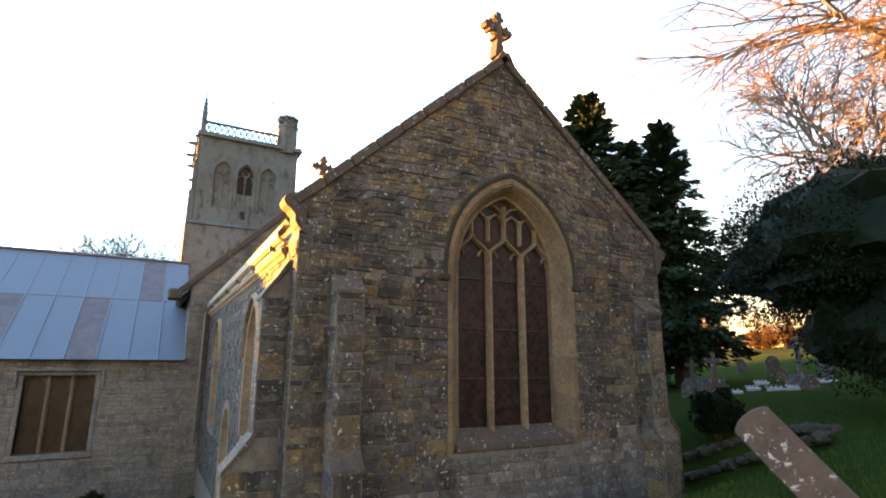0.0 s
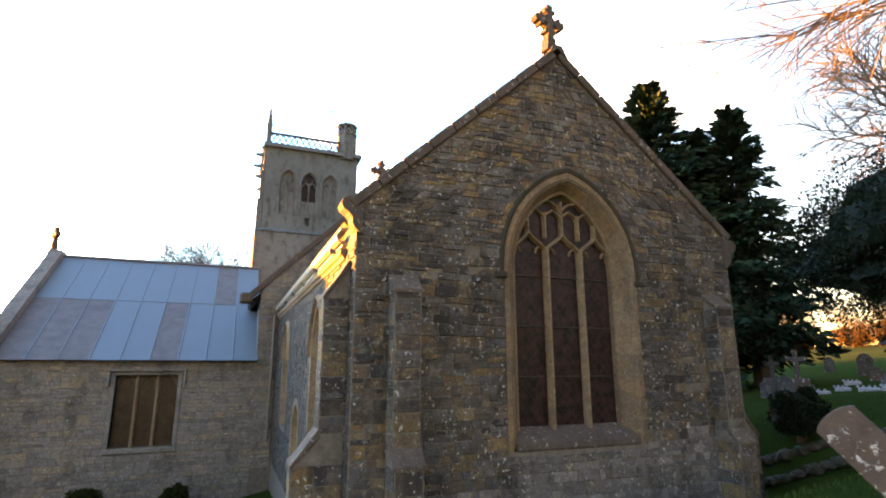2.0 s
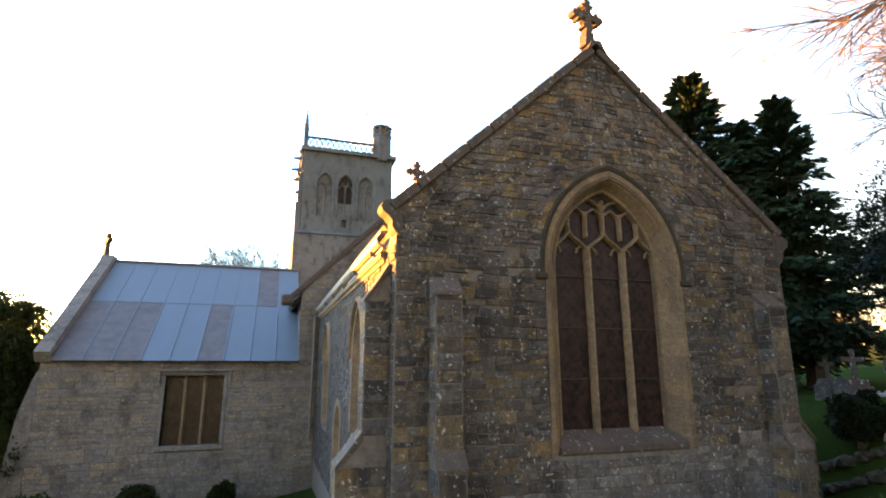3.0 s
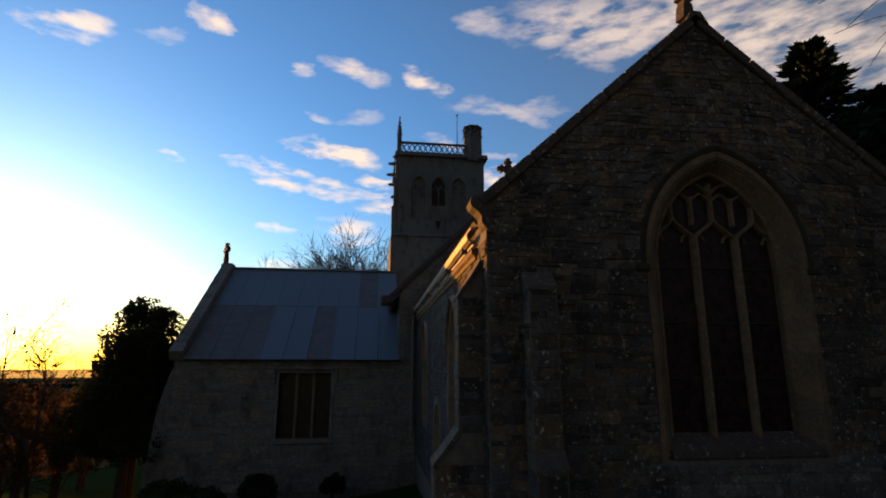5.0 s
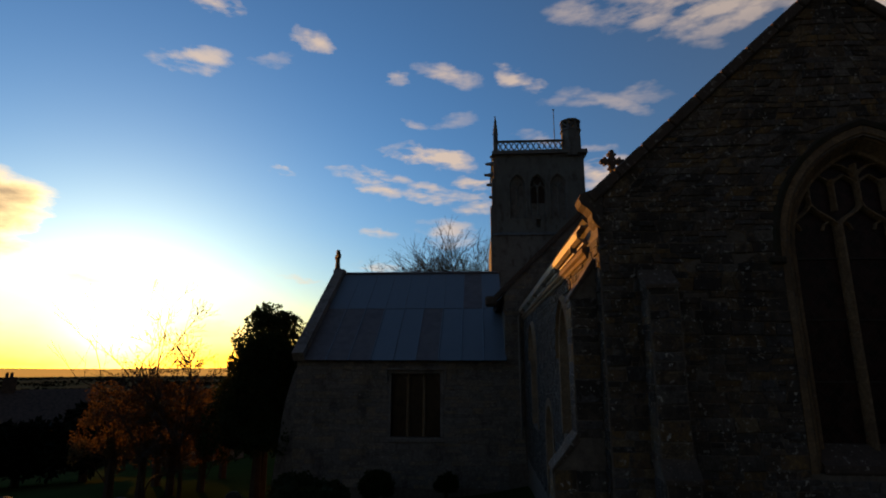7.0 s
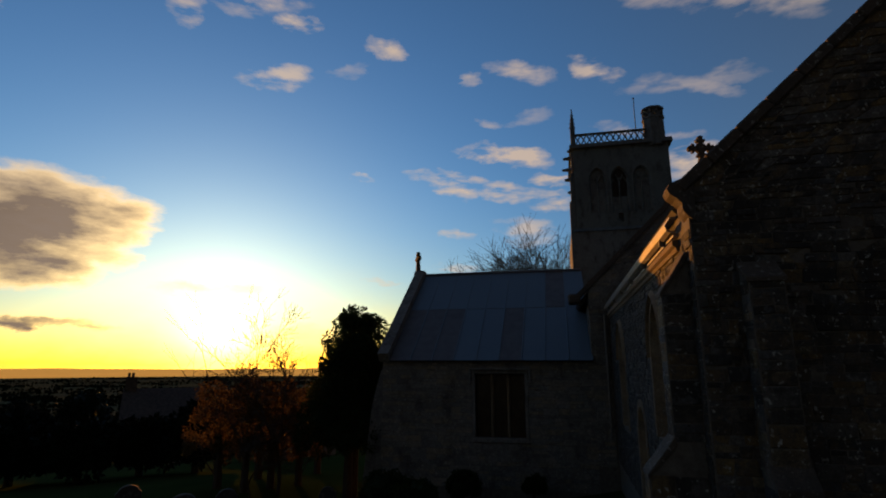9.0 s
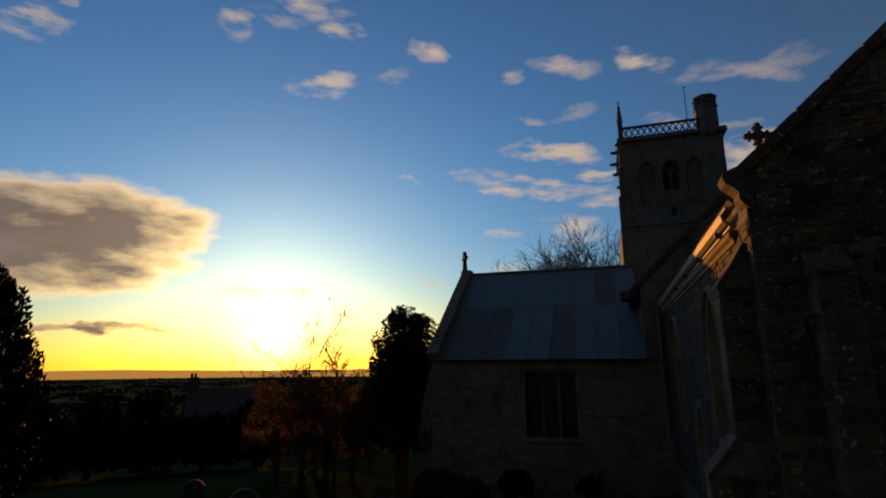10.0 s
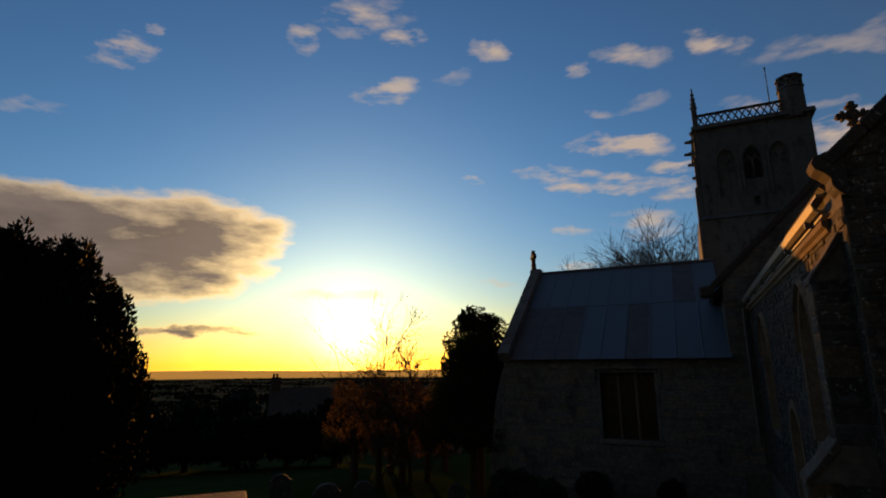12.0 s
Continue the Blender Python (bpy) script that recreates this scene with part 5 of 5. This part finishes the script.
def plumed_yew(x, y, rad, low, top, seed, label):
    """A broad yew of many upright feathery plumes over a dark inner mass."""
    rs = np.random.RandomState(seed)
    ob = tagged(new("yew_tree"), label, "tree")
    g = land(x, y)
    raw("trunk", *tubes([(Vector((x, y, g - 0.2)), Vector((x, y, g + 1.6)), 0.4, 0.32)], 8), M_DARKBARK, ob)

    def rim(t):
        """How wide the crown is at a share of its height."""
        return (1 - max(0.0, t - 0.12) ** 2.6) ** 0.6 * (0.9 + 0.1 * min(1, t * 4))

    pts, dirs = [], []
    for k in range(760):
        t = rs.uniform(0, 1) ** 0.8
        an, out = rs.uniform(0, 2 * math.pi), rs.uniform(0.86, 1.04)
        if k % 4 == 0:
            t, out = rs.uniform(0.9, 1.0), rs.uniform(0.2, 1.0)
        r = rad * rim(min(t, 0.97)) * out
        tall, wide = rs.uniform(0.45, 1.05), rs.uniform(0.08, 0.17)
        base = np.array((x + r * math.cos(an), y + r * math.sin(an), low + (top - low) * t - 0.55 * tall))
        n = 150
        up = rs.uniform(0, 1, n)
        girth = wide * np.sin(np.pi * (0.12 + 0.86 * up)) + 0.015
        turn = rs.uniform(0, 2 * math.pi, n)
        lean = np.array((math.cos(an), math.sin(an))) * 0.18 * tall
        q = np.stack([girth * np.cos(turn) + lean[0] * up, girth * np.sin(turn) + lean[1] * up, tall * up], 1)
        pts.append(base + q)
        dirs.append(np.stack([np.cos(turn) * 0.5, np.sin(turn) * 0.5, np.full(n, 1.1)], 1) + rs.normal(size=(n, 3)) * 0.3)
    v, f = blades(np.concatenate(pts), np.concatenate(dirs), 0.1, 0.045, rs)
    raw("crown", v, f, M_YEW, ob)
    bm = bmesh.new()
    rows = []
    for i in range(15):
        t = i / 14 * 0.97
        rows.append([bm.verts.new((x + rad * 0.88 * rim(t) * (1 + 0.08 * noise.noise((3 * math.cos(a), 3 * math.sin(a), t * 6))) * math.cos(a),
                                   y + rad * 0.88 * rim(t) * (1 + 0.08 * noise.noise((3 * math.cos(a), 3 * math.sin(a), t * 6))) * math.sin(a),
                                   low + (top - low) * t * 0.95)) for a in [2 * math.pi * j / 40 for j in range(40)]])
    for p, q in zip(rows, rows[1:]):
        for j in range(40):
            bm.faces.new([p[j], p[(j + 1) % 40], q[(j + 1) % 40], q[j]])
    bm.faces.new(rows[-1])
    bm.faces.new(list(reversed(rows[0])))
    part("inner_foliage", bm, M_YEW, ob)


x, y = polar(-66.6, 13.0)
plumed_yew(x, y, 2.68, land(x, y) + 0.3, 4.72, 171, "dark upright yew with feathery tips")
# shrubs at the foot of the wing
for k, (az, r, rad) in enumerate(((-18.6, 16.6, 0.7), (-10.6, 17.2, 0.5), (-15.5, 13.6, 0.6), (-3.5, 17.4, 0.32))):
    x, y = polar(az, r)
    tagged(mass("shrub", x, y, land(x, y) + rad * 0.45 + 0.35, rad, rad * 0.85, 180 + k, "dark low evergreen shrub at the church wall", M_LEAF, 36, 150, (0.09, 0.05), category="shrub"), group="shrubs at the church wall")
# bare trees over the ridge of the wing
for k, (az, r, h) in enumerate(((-0.8, 74, 32.0), (-3.6, 78, 30.0), (-6.0, 76, 26.0), (2.0, 70, 29.0))):
    x, y = polar(az, r)
    tagged(bare_tree(x, y, h, 190 + k, "bare rounded tree beyond the church roof", 0.6, 6, 0.0, M_DARKBARK, "bare_tree", 0.35, (2, 4), 0.26, 0.02), group="bare trees beyond the church")
# sunlit trees on the hill behind the graves
for k, (az, r, h) in enumerate(((55.4, 92, 9), (57.2, 95, 10), (58.6, 90, 8), (60.2, 86, 7), (62.0, 84, 6.5), (64.5, 88, 8), (53.5, 96, 9))):
    x, y = polar(az, r)
    tagged(bare_tree(x, y, h, 200 + k, "bare hillside tree glowing in low sun", 0.65, 5, 0.0, M_BARK, "bare_tree", 0.16, (2, 4), 0.25, 0.018), group="hillside trees")
for k, (az, r, rad) in enumerate(((59.6, 82, 2.2), (61.4, 80, 2.4), (63.2, 81, 2.0), (56.6, 90, 1.8))):
    x, y = polar(az, r)
    tagged(mass("bush", x, y, land(x, y) + 0.9, rad, 1.5, 210 + k, "russet hedge bush in low sun", M_RUSSET, 40, 90, (0.3, 0.18), core=False, category="bush"), group="hillside bushes")

# belts of dark trees and hedges towards the sun, added to shade the slope
for k, (az, r, top, rad) in enumerate([(-72 + 4.4 * i, 72 + 5 * (i % 3), -2.1 - 0.5 * (i % 3), 3.0) for i in range(11)] + [(-64 + 4.6 * i, 35 + 2 * (i % 2), -4.0 - 0.4 * (i % 3), 1.9) for i in range(7)]):
    x, y = polar(az, r)
    g, t = land(x, y), 2.6 + r * math.tan(radians(top))
    tagged(mass("shading_hedge_tree", x, y, g + (t - g) * 0.4, rad, (t - g) * 0.6, 300 + k, "dark hedgerow tree added to shade the slope below", M_YEW, 46, 80, (0.4, 0.22), category="tree"), group="hedgerow trees")

# distant woods and hedges on the plain, one sheet of clumps
rs, rng = np.random.RandomState(7), random.Random(7)
pts = []
for _ in range(1100):
    az, r = rng.uniform(-80, 15), 170 * (2400 / 170) ** rng.random()
    x, y = polar(az, r)
    wide = rng.uniform(0.01, 0.045) * r
    turn = radians(-az) + rng.uniform(-0.5, 0.5)
    tall = rng.uniform(2.0, 5.0)
    for _ in range(60):
        s = rng.uniform(-wide, wide)
        a, b = x + s * math.cos(turn), y + s * math.sin(turn)
        pts.append((a, b, land(a, b) + rng.uniform(-0.3, 0.8) * tall))
pts = np.array(pts)
far = np.linalg.norm(pts[:, :2], axis=1)
v, f = blades(pts, rs.normal(size=pts.shape) + np.array([0, 0, 0.8]), np.clip(far * 0.006, 1.2, 6), np.clip(far * 0.005, 1.0, 5), rs)
woods = raw("distant_woods", v, f, M_WOODS)
tagged(woods, "dark hedges and woods across the distant plain", "woods", kind="stuff")
# low hills on the horizon
bm = bmesh.new()
rows = []
for k in range(121):
    az = -95 + k
    x, y = polar(az, 3000)
    h = -19 + 7 * noise.noise((az * 0.07, 0, 0)) + 3 * noise.noise((az * 0.3, 2, 0))
    x2, y2 = polar(az, 2500)
    rows.append((bm.verts.new((x2, y2, -60)), bm.verts.new((x, y, h))))
for a, b in zip(rows, rows[1:]):
    bm.faces.new([a[0], b[0], b[1], a[1]])
M_HILL = material("glowing_haze_hill", lambda n, p: (n.ramp(n.noise(p, 0.01, 4)[0], [(0.3, (0.1, 0.09, 0.06)), (0.7, (0.16, 0.13, 0.08))]), None), rough=1.0)
# orange emission stands in for the backlit sunset haze over the hills
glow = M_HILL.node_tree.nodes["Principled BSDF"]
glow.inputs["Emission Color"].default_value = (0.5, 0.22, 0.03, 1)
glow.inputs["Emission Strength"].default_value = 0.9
tagged(part("backdrop_hills", bm, M_HILL), "low hills along the horizon with sunset haze as glow", "hills", kind="structure")

# grass tufts on the slope by the graves
rs = np.random.RandomState(17)
az, r = np.radians(rs.uniform(50, 75, 16000)), 5.2 + 13 * rs.uniform(0, 1, 16000) ** 1.6
px, py = r * np.sin(az), r * np.cos(az)
keep = [(a, b, land(a, b) - 0.01) for a, b in zip(px, py) if a > 9.6 or b < 5.0]
v, f = blades(np.array(keep), rs.normal(size=(len(keep), 3)) * 0.5 + np.array([0, 0, 1]), 0.075, 0.012, rs)
tagged(raw("grass", v, f, M_BLADE), "short green churchyard grass", "grass", kind="stuff")

# ---- graves ----
M_SLAB = material("red_brown_gravestone", lambda n, p: (n.mix(n.ramp(n.noise(p, 8, 6, 0.68)[0], [(0.57, 0.0), (0.64, 0.85)]), n.ramp(n.noise(p, 3, 5, 0.6)[0], [(0.3, (0.065, 0.045, 0.036)), (0.7, (0.12, 0.085, 0.065))]), (0.5, 0.48, 0.44)), n.noise(p, 30, 6)[0]), 0.6)
M_GRAVE = material("grey_gravestone", lambda n, p: (n.mix(n.ramp(n.noise(p, 10, 6, 0.68)[0], [(0.55, 0.0), (0.66, 0.7)]), n.ramp(n.noise(p, 3, 5, 0.6)[0], [(0.3, (0.05, 0.05, 0.048)), (0.7, (0.1, 0.098, 0.092))]), (0.28, 0.28, 0.26)), n.noise(p, 30, 6)[0]), 0.6)
M_WHITE = material("white_marble", lambda n, p: (n.ramp(n.noise(p, 12, 5)[0], [(0.3, (0.2, 0.2, 0.2)), (0.7, (0.36, 0.36, 0.36))]), None), rough=0.5)


def headstone(x, y, wide, high, thick, yaw, tilt, lean, mat, label, shoulder=True, sink=0.25, crown=0.16):
    """A gravestone with rounded shoulders. tilt: sideways, lean: backwards, in degrees."""
    bm = bmesh.new()
    pl = Plane((0, 0, 0), (1, 0, 0), (0, 0, 1), (0, -1, 0))
    h = wide / 2
    top = [(h, -sink), (h, high - 0.16), (h - 0.05, high - 0.12)] if shoulder else [(h, -sink), (h, high - 0.1)]
    r = h - 0.06
    arc = [(r * math.cos(a), high - 0.13 + crown * math.sin(a)) for a in [math.pi * k / 10 for k in range(11)]]
    pts = top + arc + [(-p[0], p[1]) for p in reversed(top)]
    slab(bm, pl, pts, [], thick / 2, -thick / 2)
    bmesh.ops.bevel(bm, geom=[e for e in bm.edges if len(e.link_faces) == 2 and e.calc_face_angle(0) > 0.9], offset=0.012, segments=1, affect="EDGES")
    ob = part("headstone", bm, mat)
    ob.matrix_basis = Matrix.Translation((x, y, land(x, y))) @ Matrix.Rotation(radians(yaw), 4, "Z") @ Matrix.Rotation(radians(-tilt), 4, "Y") @ Matrix.Rotation(radians(lean), 4, "X")
    return tagged(ob, label, "gravestone")


x, y = polar(63.6, 6.95)
headstone(x, y, 0.44, 1.16, 0.08, -62, 39, 6, M_SLAB, "red-brown lichened headstone leaning steeply over the grass", crown=0.04)


def grave_cross(x, y, high, arm, mat, label, yaw=-57, steps=2):
    ob = tagged(new("cross_monument"), label, "gravestone")
    ob.matrix_basis = Matrix.Translation((x, y, land(x, y))) @ Matrix.Rotation(radians(yaw), 4, "Z")
    z = -0.15
    for k in range(steps):
        w = 0.42 - 0.1 * k
        part("step", box(bmesh.new(), -w, w, -w * 0.8, w * 0.8, z, z + 0.2 + (0.15 if k == 0 else 0), 0.015), mat, ob)
        z += 0.2 + (0.15 if k == 0 else 0)
    part("shaft", box(bmesh.new(), -0.075, 0.075, -0.06, 0.06, z, high, 0.015), mat, ob)
    part("arm", box(bmesh.new(), -arm, arm, -0.055, 0.055, high - 0.38, high - 0.24, 0.015), mat, ob)
    return ob


grave_cross(*polar(55.5, 21.5), 1.35, 0.3, M_SLAB, "red-brown stone cross on a stepped base")
grave_cross(*polar(62.4, 20.5), 1.6, 0.3, M_GRAVE, "dark stone cross on a pale plinth")
grave_cross(*polar(53.6, 23.0), 1.2, 0.25, M_GRAVE, "grey stone cross among the graves")
for az, r, w, h, m, lab in ((60.3, 27, 0.75, 1.15, M_GRAVE, "grey upright headstone on the slope"), (54.5, 20.5, 0.6, 0.8, M_GRAVE, "grey lichened headstone beside a cross"), (53.1, 19.5, 0.55, 0.75, M_GRAVE, "small grey headstone by the shrub"),
                            (61.0, 24, 0.6, 0.6, M_SLAB, "low dark headstone behind flowers"), (63.2, 19.6, 0.5, 0.55, M_SLAB, "low dark headstone beside a cross"), (64.2, 24, 0.7, 0.8, M_GRAVE, "grey headstone in the yew's shade"), (57.8, 31, 0.6, 0.9, M_GRAVE, "small grey headstone far up the slope")):
    headstone(*polar(az, r), w * 0.7, h * 0.72, 0.1, -az + 3, 0, 3, m, lab)
for az, r, w, d in ((56.9, 20.2, 0.5, 0.18), (58.6, 21.0, 0.35, 0.2), (60.4, 20.3, 0.45, 0.16), (61.7, 20.0, 0.3, 0.2), (64.0, 22.5, 0.7, 0.16), (59.3, 23, 0.4, 0.2)):
    x, y = polar(az, r)
    w *= 0.6
    bm = box(bmesh.new(), -w, w, -0.3, 0.3, -0.1, d * 0.45, 0.03)
    for k in range(4):
        bmesh.ops.create_icosphere(bm, subdivisions=1, radius=0.045, matrix=Matrix.Translation((-w + 0.25 * k * w * 2, 0.05 * (k % 2), d * 0.45 + 0.03)))
    ob = part("grave_marker", bm, M_WHITE)
    ob.matrix_basis = Matrix.Translation((x, y, land(x, y))) @ Matrix.Rotation(radians(-az), 4, "Z")
    tagged(ob, "low pale stone grave kerb with small flower pots", "grave marker", group="pale grave markers")
# south side: chest tomb and headstones in the dusk
x, y = polar(-50.0, 9.6)
tomb = tagged(new("chest_tomb"), "low chest tomb with an overhanging ledger slab", "tomb")
tomb.matrix_basis = Matrix.Translation((x, y, land(x, y))) @ Matrix.Rotation(radians(47), 4, "Z")
part("chest", box(bmesh.new(), -0.75, 0.75, -0.33, 0.33, -0.2, 0.72, 0.02), M_GRAVE, tomb)
part("ledger", box(bmesh.new(), -0.88, 0.88, -0.42, 0.42, 0.722, 0.83, 0.025), M_GRAVE, tomb)
for az, r, w, h in ((-29.3, 15.6, 0.55, 0.75), (-37.0, 12.5, 0.6, 0.8), (-33.5, 17.5, 0.6, 0.9), (-24.0, 18.5, 0.55, 0.8), (-41.5, 17.0, 0.6, 0.9), (-13.2, 14.2, 0.45, 0.5)):
    headstone(*polar(az, r), w, h, 0.11, -az, random.Random(int(r * 10)).uniform(-5, 5), 4, M_GRAVE, "grey headstone on the dusky lower churchyard slope")
# kerb of loose rubble along the cut beside the chancel
kerb = tagged(new("rubble_kerb"), "dark mossy rubble kerb holding back the grass", "kerb")
rng = random.Random(23)
for k in range(46):
    t = k % 23 / 22
    x, y = 9.75 + 0.5 * t + 0.2 * (k // 23), 7.6 - 2.6 * t
    s = rng.uniform(0.09, 0.17)
    bm = bmesh.new()
    bmesh.ops.create_icosphere(bm, subdivisions=1, radius=1.0)
    for w in bm.verts:
        w.co *= 1 + 0.25 * noise.noise(w.co * 1.7 + Vector((k, 0, 0)))
        w.co = Vector((w.co.x * s * 1.25, w.co.y * s, w.co.z * s * 0.75))
    ob = part("stone", bm, M_DARKSTONE, kerb)
    ob.matrix_basis = Matrix.Translation((x + rng.uniform(-0.1, 0.1), y, land(x, y) + 0.04)) @ Matrix.Rotation(rng.uniform(0, 3), 4, "Z")

# ---- village houses below ----
M_TILE = material("dark_roof_tile", lambda n, p: (n.ramp(n.noise(p, 4, 5)[0], [(0.3, (0.04, 0.035, 0.03)), (0.7, (0.1, 0.075, 0.06))]), n.noise(p, 12, 4)[0]), 0.4)
M_RENDERED = material("pale_render", lambda n, p: (n.ramp(n.noise(p, 3, 5)[0], [(0.3, (0.4, 0.38, 0.34)), (0.7, (0.55, 0.52, 0.47))]), None), rough=0.9)


def cottage(az, r, long, deep, eave, ridge, turn, label, stack=True):
    x, y = polar(az, r)
    g = land(x, y)
    h = tagged(new("cottage"), label, "house")
    h.matrix_basis = Matrix.Translation((x, y, g)) @ Matrix.Rotation(radians(turn), 4, "Z")
    a, d = long / 2, deep / 2
    part("wall", slab(bmesh.new(), Plane((0, 0, 0), (0, 1, 0), (0, 0, 1), (1, 0, 0)), [(-d, -1), (d, -1), (d, eave), (0, ridge), (-d, eave)], [], a, -a), M_WING, h)
    for s in (-1, 1):
        pl = Plane((0, 0, ridge + 0.05), (1, 0, 0), (0, s * d, eave - ridge), (0, s * 0.3, 1))
        part("roof", slab(bmesh.new(), pl, [(-a - 0.2, 0), (a + 0.2, 0), (a + 0.2, 1.12), (-a - 0.2, 1.12)], [], 0.12, 0.0), M_TILE, h)
    if stack:
        c = part("chimney", box(bmesh.new(), -a - 0.05, -a + 0.95, -0.4, 0.4, ridge - 0.6, ridge + 1.3, 0.03), M_TILE, h)
        for k in (0, 1):
            bm = bmesh.new()
            bmesh.ops.create_cone(bm, cap_ends=True, segments=8, radius1=0.13, radius2=0.11, depth=0.4, matrix=Matrix.Translation((-a + 0.18 + 0.34 * k, 0, ridge + 1.5)))
            part("chimney_pot", bm, M_TILE, c)
    for k in (-1, 1):
        w = part("window", box(bmesh.new(), k * a * 0.5 - 0.45, k * a * 0.5 + 0.45, -d - 0.03, -d + 0.05, eave - 1.5, eave - 0.4, 0.02), M_DARKSTONE, h)
        part("pane", box(bmesh.new(), k * a * 0.5 - 0.38, k * a * 0.5 + 0.38, -d - 0.045, -d - 0.032, eave - 1.43, eave - 0.47), M_GLASS, w)
    return h


cottage(-39.6, 62.0, 7.0, 7.0, 4.4, 7.0, 42.0, "dark gabled cottage with a brick chimney below the churchyard")
cottage(-27.4, 46.0, 6.0, 5.0, 1.7, 3.2, 28.0, "low pale-walled outbuilding below the churchyard", False)
cottage(-36.5, 150.0, 12.0, 7.0, 4.5, 7.5, 20.0, "distant village house against the glow")
cottage(-34.5, 210.0, 14.0, 7.0, 4.5, 8.0, -10.0, "distant village house on the plain")

# ---- single stones of the chancel's east wall ----
for quad, outs in single:
    part("stone", lay(bmesh.new(), E_PLANE, [(quad, outs)]), M_STONE, chancel_east)
